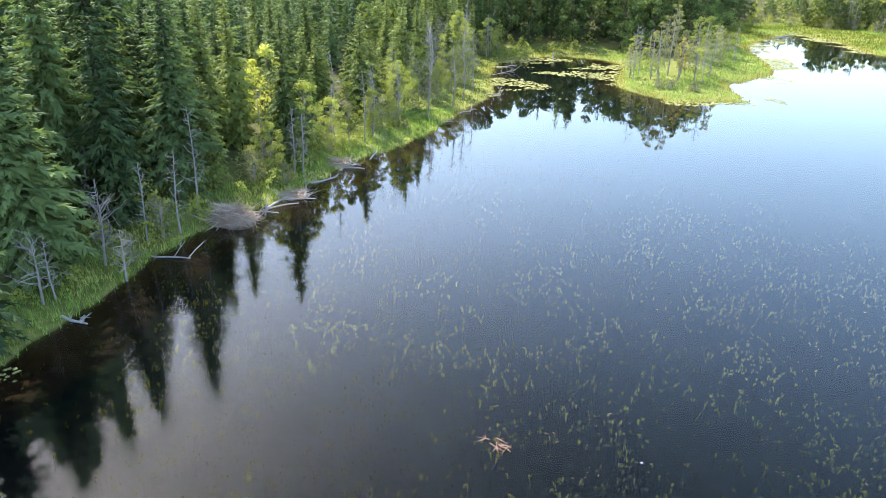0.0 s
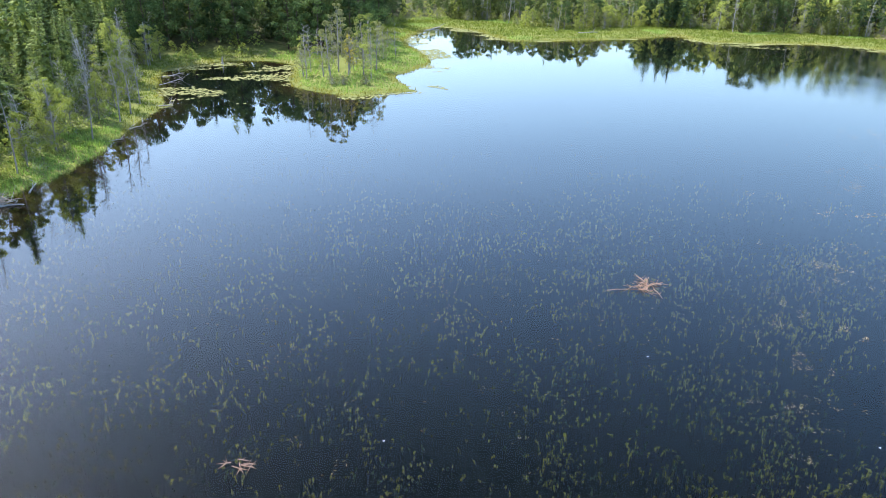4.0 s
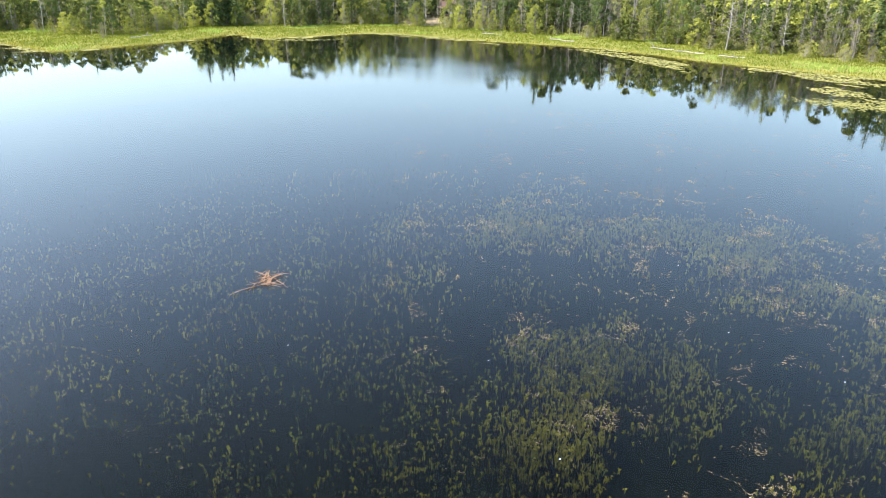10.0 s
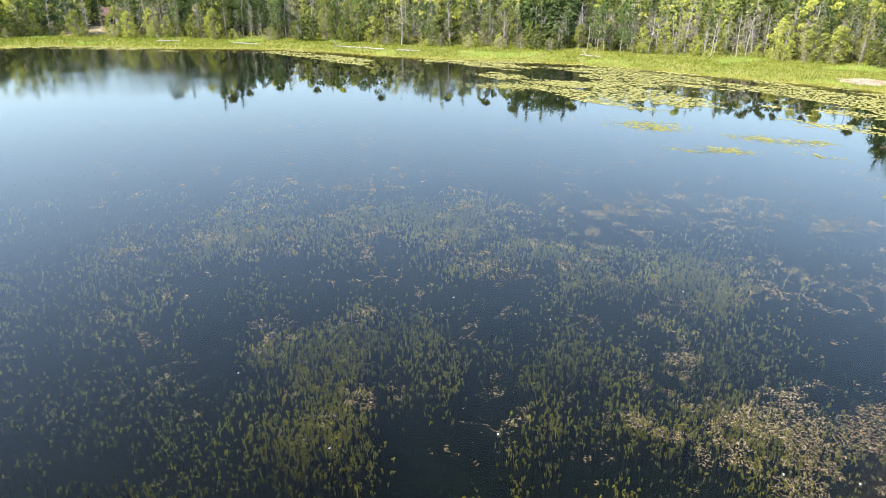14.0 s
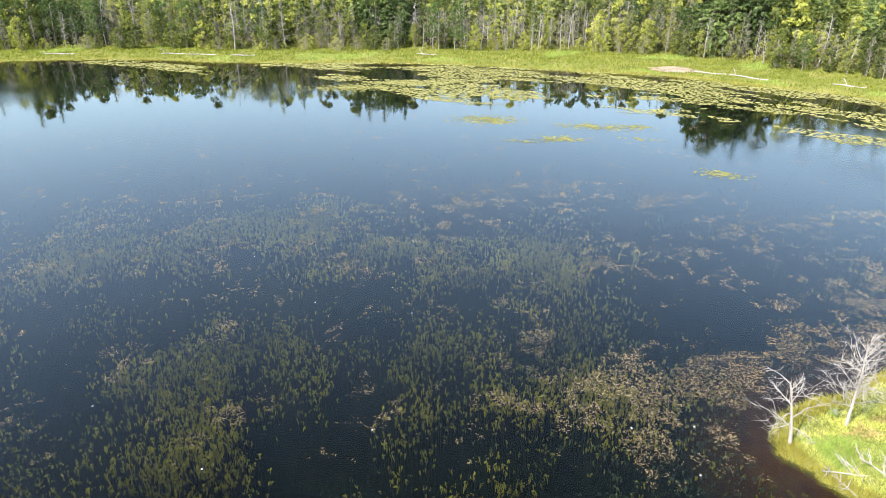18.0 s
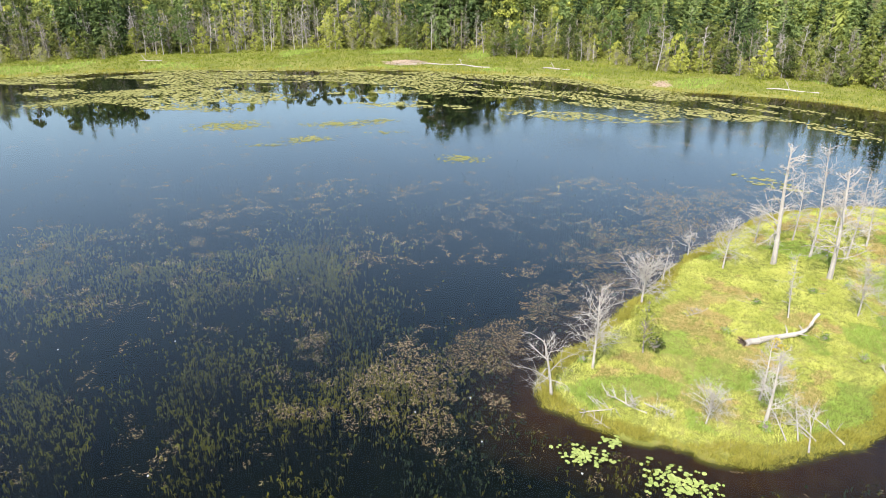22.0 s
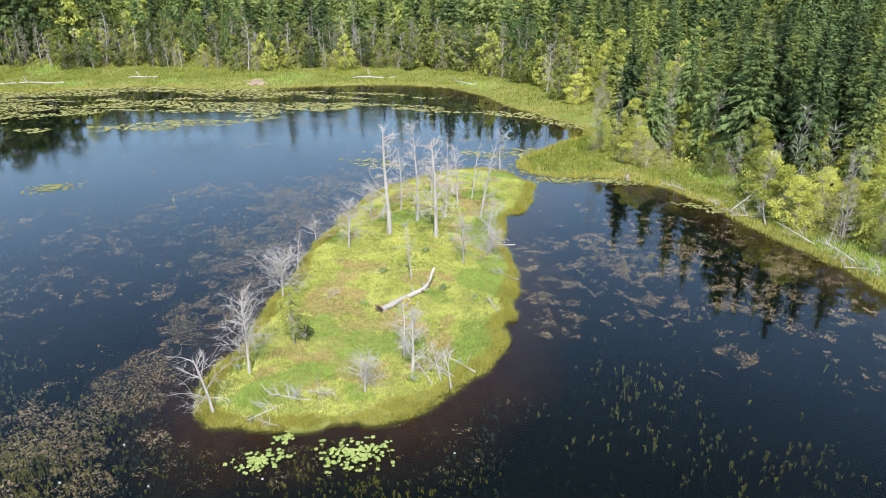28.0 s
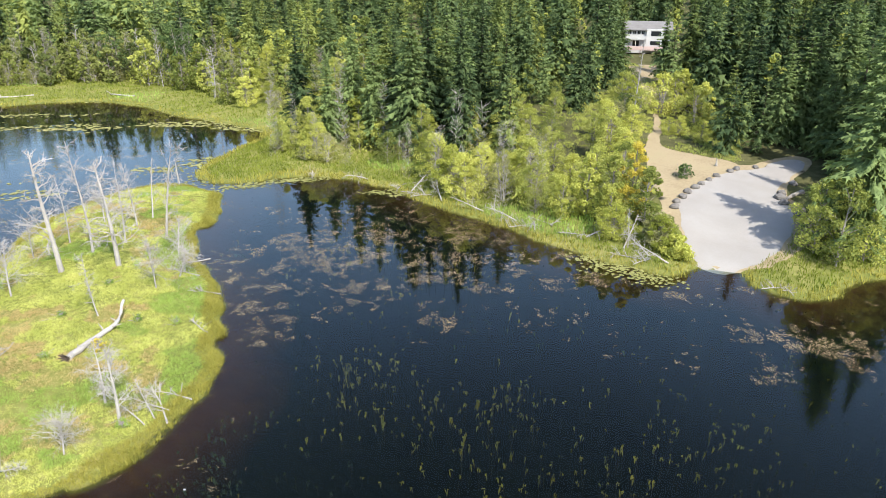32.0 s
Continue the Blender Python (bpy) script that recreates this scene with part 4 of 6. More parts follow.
stand(leafy("maple_tree", 600, 11, 3.6, BRIGHT, "bright yellow-green maple against the dark firs", 3600, 0.27, 0.15, BARK), 47.6, 85)
stand(leafy("alder_tree", 601, 7.5, 1.9, ALDER, "light alder on the grassy bank", 2600, 0.2), 41.5, 86)
stand(leafy("alder_tree", 602, 6.5, 1.7, ALDER, "small leafy alder at the water", 2400, 0.19), 39.5, 88)
stand(leafy("willow_shrub", 603, 3.5, 2.2, WILLOW, "pale rounded shrub on the bank", 1600, 0.18, 0.05, TWIG, "shrub"), 49.5, 71)
for i, (a, d, h, n, rch) in enumerate([(61.6, 54.6, 6.5, 30, 0.42), (60.2, 51.6, 4.2, 22, 0.40), (66.5, 49.5, 5.0, 26, 0.45), (54, 64, 10, 26, 0.16), (46, 73.5, 7.5, 30, 0.2), (45.3, 74.5, 6.5, 28, 0.2), (42.8, 84, 11, 20, 0.12),
                                      (40.2, 86, 9, 22, 0.15), (37.5, 93, 9, 22, 0.15), (35, 99, 9, 24, 0.16), (33, 108, 10, 24, 0.18), (32.2, 113, 10.5, 26, 0.2), (31.5, 120, 10, 26, 0.2)]):
    stand(dead_tree(620 + i, h, "leafless grey tree at the edge of the west bank", TWIG, n, rch, r=0.09, rise=0.8, name="bare_tree", twig=1), a, d, i * 47)
point_kinds = [leafy("alder_tree", 640 + i, 10.0 + i, 1.9 + 0.25 * i, (WILLOW, ALDER, WILLOW)[i], "thin sparse tree on the marshy point", 900, 0.27, 0.22, TWIG) for i in range(3)]
point_snags = [dead_tree(650 + i, 8.5 + i, "slim dead tree on the marshy point", TWIG, 34, 0.20, r=0.07, fork=4, twig=1) for i in range(2)]
for i, (a, d) in enumerate([(19.2, 139), (18.6, 143), (17.6, 137), (17.2, 142), (16.4, 140), (15.6, 136), (15.2, 143), (14.4, 139), (13.8, 134), (13.4, 144), (15.0, 150), (16.8, 150), (14.0, 156), (13.2, 163), (14.8, 165), (16.2, 160), (18, 155), (19, 150), (18.9, 134), (17.0, 133), (12.9, 157), (12.6, 176), (14.4, 147), (11.9, 160)]):
    x, y = xy(a, d)
    copy_thing((point_kinds + point_snags)[i * 3 % 5], pose(x, y, ground_z(x, y), 0, (i * 7) % 9 - 4, i * 67) @ Matrix.Diagonal((1, 1, 0.55 + 0.09 * (i * 5 % 7), 1)))
stand(leafy("young_tree", 660, 7.5, 1.4, GOLD, "thin tree with yellowing leaves on the point", 600, 0.3, 0.25), 15.5, 139.5)
for i, (a, d) in enumerate([(16.0, 128.5), (16.9, 129), (14.2, 128)]):
    stand(leafy("willow_shrub", 670 + i, 1.8, 1.3, WILLOW, "low dead-looking shrub on the point", 200, 0.25, 0.05, TWIG, "shrub"), a, d)
cleanup(point_kinds + point_snags)


def log(name, az, d, length, turn, r=0.16, seed=0, mat=None, label="bleached fallen log at the water's edge", tilt=0.0, twigs=4, z=None):
    """A fallen stem with the stubs of its branches."""
    rng = np.random.default_rng(seed)
    g = Geo()
    xs = np.linspace(-0.5, 0.5, 6) * length

    def mid(x):
        return Vector((x, 0.05 * length * math.sin(3 * x / length + seed), 0.02 * length * math.sin(5 * x / length)))
    g.tube([mid(x) for x in xs], list(np.linspace(r, r * 0.45, 6)), 7)
    for _ in range(twigs):
        x, a, l = rng.uniform(-0.2, 0.5) * length, rng.uniform(0.2, 2.9), rng.uniform(0.15, 0.4) * length
        p, e = mid(x), Vector((0.5 * l, l * math.cos(a), l * 0.8 * math.sin(a)))
        g.tube([p, p + e * 0.5 + Vector((0, 0, 0.05)), p + e], [r * 0.4, r * 0.28, r * 0.1], 5, False)
        for _ in range(2):
            e2 = e * 0.4 + Vector(rng.normal(0, 0.2 * l, 3))
            g.tube([p + e * 0.5, p + e * 0.5 + e2], [r * 0.2, r * 0.07], 3, False)
    x, y = xy(az, d)
    ob = part(name, g.mesh("log", mat or DEAD))
    ob.matrix_basis = pose(x, y, (max(ground_z(x, y), 0.0) if z is None else z) + r * 0.6, 0, tilt, turn)
    return tagged(ob, label, "log")


for i, (a, d, l, turn) in enumerate([(49.5, 63.5, 5, 20), (48.2, 63.8, 6, 65), (47.2, 66, 4.5, 100), (46.6, 66.5, 5.5, 40), (45.2, 69.5, 4, 140), (43.6, 72, 3, 70), (42.2, 76.5, 4.5, 55), (41.8, 77, 3.5, 110), (41.0, 76, 2.5, 20),
                                     (39.4, 81, 3, 120), (57.2, 55.2, 5, 30), (64.5, 46.6, 2.5, 10), (34, 98, 4, 40), (32.4, 104, 4, 60), (30.4, 118, 5, 30), (29.2, 140, 6, 80), (29.0, 148, 5, 70)]):
    log("driftwood_log", a, d, l, turn, 0.10 + 0.02 * (i % 3), i, label="pale driftwood log half in the shallow water", z=0.0, twigs=2 + i % 4)
for i, (a, d, l, turn) in enumerate([(-29.5, 214, 6, 150), (-35, 203, 7, 130), (-42.6, 192, 6, 125), (-44.6, 188, 7, 120), (-47.6, 184, 6, 120), (-62, 180, 5, 100), (-84, 163, 7, 95), (-86.8, 160, 8, 80), (-93.5, 158, 6, 80), (-111, 146.5, 9, 70),
                                     (9.2, 224, 9, 60), (-118.5, 140, 5, 20), (-3, 216, 6, 20)]):
    log("fallen_log", a, d, l, turn, 0.22, 40 + i, label="white weathered log lying in the marsh grass", twigs=1)
for i, (a, d, l, turn) in enumerate([(-141.6, 73.2, 4.5, 20), (-142.4, 72.8, 4, 55), (-140, 76, 3.5, 110), (-151.2, 64.5, 4, 50), (-152.2, 65.5, 3.5, 160), (-160.6, 59.0, 4, 25), (-161.4, 58.6, 3.2, 80), (-161.0, 59.6, 3, 130), (-171.9, 57.6, 3, 40), (-172.4, 57.8, 2.5, 120)]):
    log("dead_branch", a, d, l, turn, 0.07, 60 + i, label="tangled bleached branch on the bank", twigs=9)
stand(dead_tree(690, 2.0, "white stump standing in the cove", DEAD, 3, 0.2, r=0.28, name="stump"), 25.4, 159.5)
stand(dead_tree(691, 1.6, "grey post leaning beside the beaver lodge", DEAD, 1, 0.1, r=0.11, name="stump"), 48.6, 62.6, 0, 1.0, (0, 12))


STICKS = []
for k in range(4):
    g = Geo()
    g.tube([(0, 0, -0.5), (0.8 - 0.5 * k, 0.4 * k - 0.6, 0.0), (0, 0, 0.5)], [1.0, 0.9, 0.55], 5)
    STICKS.append(g.mesh("peeled stick", STICK))


def stick_pile(name, az, d, w, h, n, label, seed, mat=None):
    """A beaver's heap of peeled sticks over a mound of mud."""
    rng = np.random.default_rng(seed)
    thing = new(name)
    v = [(0, 0, h * 0.8)] + [(w * 0.46 * k * math.cos(a), w * 0.36 * k * math.sin(a), h * 0.8 * (1 - k) ** 0.8 - 0.25 * (k > 0.9)) for k in (0.35, 0.7, 1.0) for a in np.arange(14) * 2 * math.pi / 14]
    f = [[0, 1 + i, 1 + (i + 1) % 14] for i in range(14)] + [[1 + r * 14 + i, 15 + r * 14 + i, 15 + r * 14 + (i + 1) % 14, 1 + r * 14 + (i + 1) % 14] for r in (0, 1) for i in range(14)]
    part("mound", mesh("lodge mound", v, f, mat or STICK, True), thing, "mud packed between sticks")
    for i in range(n):
        a, k = rng.uniform(0, 6.28), rng.uniform(0.05, 1.0) ** 0.7
        l, b = rng.uniform(0.6, 2.0), rng.normal(0, 1.3)
        p = Vector((w * 0.5 * k * math.cos(a), w * 0.4 * k * math.sin(a), h * 0.86 * (1 - k) ** 0.8 + rng.uniform(0.0, 0.15)))
        e = Vector((math.cos(a + b), math.sin(a + b), -h / w * rng.uniform(0.2, 1.8)))
        r = rng.uniform(0.02, 0.05)
        part("stick", STICKS[i % 4], thing, "", Matrix.Translation(p) @ e.to_track_quat("Z", "Y").to_matrix().to_4x4() @ Matrix.Diagonal((r, r, l * e.length, 1)))
    x, y = xy(az, d)
    thing.matrix_basis = pose(x, y, max(0, ground_z(x, y)) - 0.1, 0, 0, az)
    return tagged(thing, label, "beaver lodge")


stick_pile("beaver_lodge", 51.2, 61.6, 4.5, 1.6, 300, "beaver lodge of bleached sticks against the bank", 700)
stick_pile("stick_pile", 46.6, 68.0, 4.6, 0.35, 110, "low raft of grey sticks in the shallows", 701)
stick_pile("stick_pile", 42.2, 77.5, 3.4, 0.7, 70, "small heap of dark sticks at the bank", 702)
stick_pile("beaver_lodge", -81.5, 166, 10.0, 0.5, 260, "wide grey heap of driftwood in the marsh", 703, DEAD)
stick_pile("stick_pile", -101.8, 144.5, 4.0, 0.8, 80, "heap of dead branches at the marsh edge", 704)
for i, (a, d, h) in enumerate([(-141, 74.5, 3.6), (-143.5, 71.2, 4.2), (-147, 68.0, 3.4), (-150, 65.6, 4.4), (-151.5, 64.6, 3.8), (-154, 62.8, 3.2), (-156.5, 62.4, 4.0), (-159.5, 60.6, 4.6), (-161.5, 59.6, 3.6), (-163, 58.6, 3.2), (-137, 79.0, 3.4), (-132.5, 82.6, 3.2)]):
    stand(dead_tree(680 + i, h, "bleached dead branches leaning over the grassy bank", DEAD, 16, 0.34, r=0.06, rise=0.7, fork=3, name="dead_branch", start=0.1), a, d, i * 53, 1.0, (62 + 7 * (i % 3), 0), -0.15)


# ---- island: dead trees, log, young tree ----
for i, (a, d, h, r, n, rch, tip, lab) in enumerate([
        (-112.7, 60.1, 10.2, 0.26, 16, 0.16, (0, 0), "tall thick bleached dead tree with a crooked top"), (-116.8, 59.3, 9.0, 0.24, 22, 0.20, (0, 0), "tall grey dead tree with many broken limbs"),
        (-115.1, 62.9, 10.0, 0.13, 26, 0.14, (0, 0), "tall slender grey dead tree"), (-115.3, 36.9, 5.0, 0.13, 14, 0.26, (3, 0), "half-broken grey dead tree"),
        (-114.4, 39.0, 3.8, 0.09, 20, 0.30, (0, 3), "small twiggy dead tree"), (-96.4, 35.4, 3.9, 0.12, 9, 0.40, (-4, 10), "leaning dead sapling at the island tip"),
        (-99.9, 38.8, 5.2, 0.11, 30, 0.30, (3, 0), "bushy bleached dead tree on the bank"), (-103.2, 49.1, 3.2, 0.12, 34, 0.55, (0, 0), "spreading white dead bush"),
        (-104.6, 54.1, 2.8, 0.07, 10, 0.3, (0, 0), "thin dead sapling"), (-109.1, 57.7, 4.4, 0.09, 34, 0.34, (4, 0), "fan-shaped bleached dead tree"),
        (-114.8, 50.4, 4.9, 0.07, 16, 0.14, (2, 2), "thin bare pole with short twigs"), (-120.6, 65.5, 9.0, 0.13, 16, 0.16, (-4, 12), "dead tree leaning over the grass"),
        (-119.7, 70.6, 6.0, 0.09, 10, 0.16, (-3, 16), "leaning dead pole"), (-121.9, 82.0, 3.2, 0.15, 1, 0.1, (0, 0), "short broken dead trunk"),
        (-118.5, 68.7, 6.2, 0.09, 24, 0.20, (0, 0), "slender dead tree"), (-119.4, 53.7, 4.3, 0.08, 30, 0.32, (0, 3), "twiggy dead tree near the bank"),
        (-121.3, 55.5, 2.6, 0.07, 26, 0.5, (0, 20), "collapsed dead bush"), (-113.6, 66.5, 6.5, 0.09, 22, 0.2, (0, 0), "thin dead tree"), (-117.5, 64.5, 7.0, 0.10, 22, 0.2, (0, 0), "thin dead tree behind the tall ones"),
        (-110.7, 35.3, 2.2, 0.06, 26, 0.5, (0, 0), "small bleached dead bush"), (-116.2, 70.5, 5.0, 0.08, 22, 0.22, (0, 0), "small dead tree"), (-111.0, 65.0, 3.5, 0.07, 24, 0.34, (0, 0), "small dead shrub"),
        (-121.4, 60.8, 3.2, 0.07, 20, 0.4, (10, 0), "leaning dead shrub"), (-106.2, 60.0, 2.2, 0.06, 16, 0.4, (0, 0), "small dead shrub at the edge")]):
    stand(dead_tree(720 + i, h, lab + " on the island", DEAD, int(n * 1.35), rch * 1.6, r=r * 0.75, rise=0.55 + 0.2 * (i % 4), fork=6, twig=3, split=True), a, d, i * 83, 1.0, tip)
for i, (a, d, l, turn) in enumerate([(-101.6, 34.6, 3.2, 115), (-103.5, 35.4, 2.6, 60), (-118.6, 37.6, 3.6, -15), (-119.8, 38.4, 2.6, 20), (-121.6, 56.5, 3.4, 10), (-122.4, 59.0, 3.0, 60), (-107.9, 48.5, 2.4, 130), (-122.6, 46.3, 2.0, 0), (-101.2, 33.4, 1.6, 50), (-123.4, 52.0, 2.2, 30)]):
    log("dead_branch", a, d, l, turn, 0.06, 90 + i, label="bleached fallen branch with bare twigs on the island", twigs=10)
for i, (a, d, h, turn) in enumerate([(-117.0, 36.4, 3.4, 100), (-118.0, 36.8, 3.0, 75), (-119.0, 37.2, 2.6, 120), (-105.4, 35.6, 2.4, -60), (-103.9, 36.0, 2.2, -95), (-121.8, 57.2, 3.2, 60), (-122.2, 60.5, 2.8, 100), (-121.2, 63.5, 3.0, 20)]):
    stand(dead_tree(765 + i, h, "arching bleached brush fallen on the island grass", DEAD, 24, 0.36, r=0.034, rise=0.8, fork=4, twig=2, name="dead_branch", start=0.1), a, d, turn, 1.0, (68, 0), -0.12)
main_log = new("fallen_tree")
g = Geo()
rng = np.random.default_rng(745)
xs = np.linspace(-4.0, 2.1, 10)
spine = [Vector((x, 0.06 * rng.normal(), 0.16 + 0.04 * rng.normal())) for x in xs] + [Vector(p) for p in ((2.7, 0.05, 0.35), (3.2, 0.1, 0.75), (3.6, 0.2, 1.25), (4.1, 0.3, 1.5))]
g.tube(spine, [r * rng.uniform(0.88, 1.12) for r in np.linspace(0.27, 0.12, len(spine))], 9)
for x, y, z, l in ((-1.0, -0.6, 0.5, 0.5), (0.6, 0.7, 0.6, 0.8), (1.5, -0.9, 0.3, 0.9), (2.4, 0.9, 0.2, 0.7), (-2.6, 0.4, 0.5, 0.4)):
    g.tube([(x, 0, 0.2), (x + 0.2, y * 0.5, 0.2 + z * 0.5), (x + 0.35, y, 0.2 + z * l)], [0.08, 0.06, 0.02], 6)
part("trunk", g.mesh("fallen trunk", DEAD), main_log, "bleached barkless trunk")
g = Geo()
for k in range(9):
    a = k * 0.7
    g.tube([(-3.95, -0.1, 0.15), (-4.25, 0.25 * math.cos(a), 0.2 + 0.25 * math.sin(a)), (-4.4, 0.5 * math.cos(a), 0.25 + 0.42 * math.sin(a))], [0.12, 0.08, 0.03], 5)
part("roots", g.mesh("root stubs", BARK), main_log, "dark broken root end")
_a, _b2 = xy(-112.1, 44.8), xy(-115.8, 47.9)
_u = Vector((_b2[0] - _a[0], _b2[1] - _a[1])).normalized()
main_log.matrix_basis = pose(_a[0] + 3.0 * _u.x, _a[1] + 3.0 * _u.y, ground_z(*_a) + 0.05, 0, 0, math.degrees(math.atan2(_u.y, _u.x))) @ Matrix.Diagonal((0.74, 0.85, 0.85, 1))
tagged(main_log, "large bleached fallen tree trunk lying on the island grass", "log")
stand(leafy("young_tree", 750, 4.3, 1.25, ALDER, "small leafy tree with bright green leaves on the island", 1300, 0.13, 0.30), -104.1, 41.4)
# added shrub: its dull green stands in for the dark tree shadow here
stand(leafy("willow_shrub", 751, 1.0, 0.6, BROAD, "low green shrub added in place of the shadow beside the island tree", 420, 0.13, 0.05, TWIG, "shrub"), -105.2, 41.9)
stand(leafy("flowering_shrub", 752, 0.9, 0.6, GOLD, "low yellow-flowered shrub on the island", 200, 0.16, 0.05, TWIG, "shrub"), -114.5, 45.3)
for i, (a, d) in enumerate([(-112.2, 51.5), (-113.9, 61.5), (-120.8, 47.2), (-116.0, 55.6), (-112.6, 63.5), (-118.2, 58.5), (-110.5, 46.0), (-117.8, 48.5), (-115.5, 36.3), (-98.9, 39.5)]):
    stand(leafy("green_shrub", 760 + i, 0.45 + 0.1 * (i % 3), 0.4, LUSH, "small fresh green shrub in the island grass", 160, 0.12, 0.05, TWIG, "shrub"), a, d)


# ---- grass ----
def sprout(name, q, z, h, w, per, mat, label, seed, lean=0.45):
    """Tufts of bent blades at points q."""
    rng = np.random.default_rng(seed)
    n = len(q)
    b = np.repeat(np.column_stack([q, z]), per, 0)
    hh, ww = np.repeat(h, per) * rng.uniform(0.6, 1.25, n * per), np.repeat(w, per)
    a, t = rng.uniform(0, 6.28, n * per), rng.normal(0, lean, n * per)
    u = np.stack([np.cos(a), np.sin(a), 0 * a], 1)
    b[:, :2] += rng.normal(0, 1, (n * per, 2)) * (ww * 2.2)[:, None]
    s = np.stack([-np.sin(a), np.cos(a), 0 * a], 1) * ww[:, None] * 0.5
    tip = b + u * (t * hh)[:, None] + np.stack([0 * a, 0 * a, hh], 1)
    v = np.stack([b - s, b + s, tip], 1).reshape(-1, 3)
    tagged(part(name, mesh(name, v, np.arange(len(v)).reshape(-1, 3), mat)), label, "grass", kind="stuff")


def sample(n, az0, az1, r0, r1, seed, lo=-1e9, hi=1e9):
    """Random points in a ring sector, roughly within lo to hi metres of the water's edge."""
    rng = np.random.default_rng(seed)
    a, r = np.radians(rng.uniform(az1, az0, n)), np.sqrt(rng.uniform(r0 * r0, r1 * r1, n))
    q = np.stack([-r * np.sin(a), r * np.cos(a)], 1)
    d = near_land(q)
    return q[(d > lo - 4) & (d < hi + 4)]


q = sample(150000, -93, -127, 31, 84, 800, 0)
di = signed(ISLE_LINE, q) + 0.35 * wave(q, 0.9) + 0.4 * wave(q, 2.3, 2)
q, di = q[di > -0.15], di[di > -0.15]
zi = height(q)
az_i, r_i = azimuth(q), np.hypot(*q.T)
green = 0.45 * patchy(q, 5.0, 21) + 0.15 * patchy(q, 1.6, 22) + np.clip((41 - r_i) / 6, -0.4, 0.8) + np.clip((-119 - az_i) / 5, -0.3, 0.7)
russet = (patchy(q, 4.0, 25) + 0.5 * patchy(q, 1.1, 26) > 0.75) & (di > 2.5)
edge = di < 0.9 + 0.6 * wave(q, 1.5)
rng_i = np.random.default_rng(801)
pick = rng_i.uniform(size=len(q)) < 0.75
for nm, mask, mat, hh, lab in (("sedge", edge, SEDGE, 0.24, "golden sedge fringe along the island bank"), ("grass", ~edge & (green <= 0.12) & ~russet, DRY, 0.15, "yellow-green summer grass on the island"), ("russet_grass", ~edge & (green <= 0.12) & russet, RUSSET, 0.14, "straw and russet grass on the island"),
                               ("lush_grass", ~edge & (green > 0.12), LUSH, 0.16, "lush green grass on the island")):
    mk = mask & pick
    sprout(nm, q[mk], zi[mk] - 0.03, hh * (1 + 0.22 * patchy(q[mk], 1.5, 24)).clip(0.4, 1.8), np.full(mk.sum(), 0.034), 7, mat, lab, 802, 1.0)
q = np.concatenate([sample(400000, 74, -186, 40, 262, 810, 0, 38), sample(170000, 74, -186, 40, 105, 811, 0, 12)])
dl = land(q)
az_l, r_l = azimuth(q), np.hypot(*q.T)
mm = marsh(az_l)
ok = (dl > -0.2) & (dl < mm + 3) & (signed(ISLE_LINE, q) < -2) & (signed(PAD_LINE, q) < -0.2) & (signed(CLEAR_LINE, q) < 0.5)
q, dl, az_l, r_l, mm = q[ok], dl[ok], az_l[ok], r_l[ok], mm[ok]
zl = height(q, dl)
wet = dl < 1.3 + 0.7 * wave(q, 3)
lush = (wave(q, 5, 3) > 0.5) | (az_l > 33) | ((az_l > 8.5) & (az_l < 22) & (r_l < 190))
width = 0.028 + 0.0008 * r_l
for nm, mask, mat, hh, lab in (("bank_sedge", wet & (az_l < 33), SEDGE, 0.45, "golden sedge along the water's edge"), ("marsh_grass", ~lush & ~(wet & (az_l < 33)), REED, 0.38, "light green marsh grass round the lake"),
                               ("dry_bank_grass", lush & (az_l > 33) & (patchy(q, 3.5, 51) > 0.25), DRY, 0.42, "dry straw grass among the green on the west bank"),
                               ("bank_grass", lush & ~(wet & (az_l < 33)) & ~((az_l > 33) & (patchy(q, 3.5, 51) > 0.25)), LUSH, 0.48, "lush tall green grass on the banks")):
    sprout(nm, q[mask], zl[mask] - 0.03, hh * (1 + 0.25 * wave(q[mask], 4)), width[mask], 3, mat, lab, 812)

q = sample(40000, -154, -167, 76, 138, 815, 0)
q = q[(signed(PAD_LINE, q) < -2.5) & (signed(CLEAR_LINE, q) < 0) & (patchy(q, 5.0, 41) + 0.6 * patchy(q, 1.2, 42) > -0.1)]
sprout("dry_grass", q, height(q) - 0.03, np.full(len(q), 0.24), np.full(len(q), 0.07), 3, DRY, "dry straw-coloured grass on the slope below the house", 816)


# ---- lily leaves ----
def pads(name, q, size, mat, label, seed, z=0.02):
    rng = np.random.default_rng(seed)
    n = len(q)
    a0, s = rng.uniform(0, 6.28, n), size * rng.uniform(0.65, 1.3, n)
    ring = []
    for k in range(5):
        a = a0 + 0.25 + k * (2 * math.pi - 0.5) / 4
        rr = s * rng.uniform(0.85, 1.1, n)
        ring.append(np.stack([q[:, 0] + rr * np.cos(a), q[:, 1] + rr * np.sin(a), z + rng.uniform(-0.01, 0.035, n)], 1))
    c = np.stack([q[:, 0], q[:, 1], np.full(n, z)], 1)
    v = np.stack([c] + ring, 1).reshape(-1, 3)
    tagged(part(name, mesh(name, v, np.arange(n * 6).reshape(-1, 6), mat)), label, "water lilies", kind="stuff")


q = sample(330000, 32, -130, 84, 235, 820, -44, 0)
dw = signed(LAKE_LINE, q)
az_w, r_w = azimuth(q), np.hypot(*q.T)
ok = (dw > -0.1) & (dw < 46) & (signed(ISLE_LINE, q) < -3)
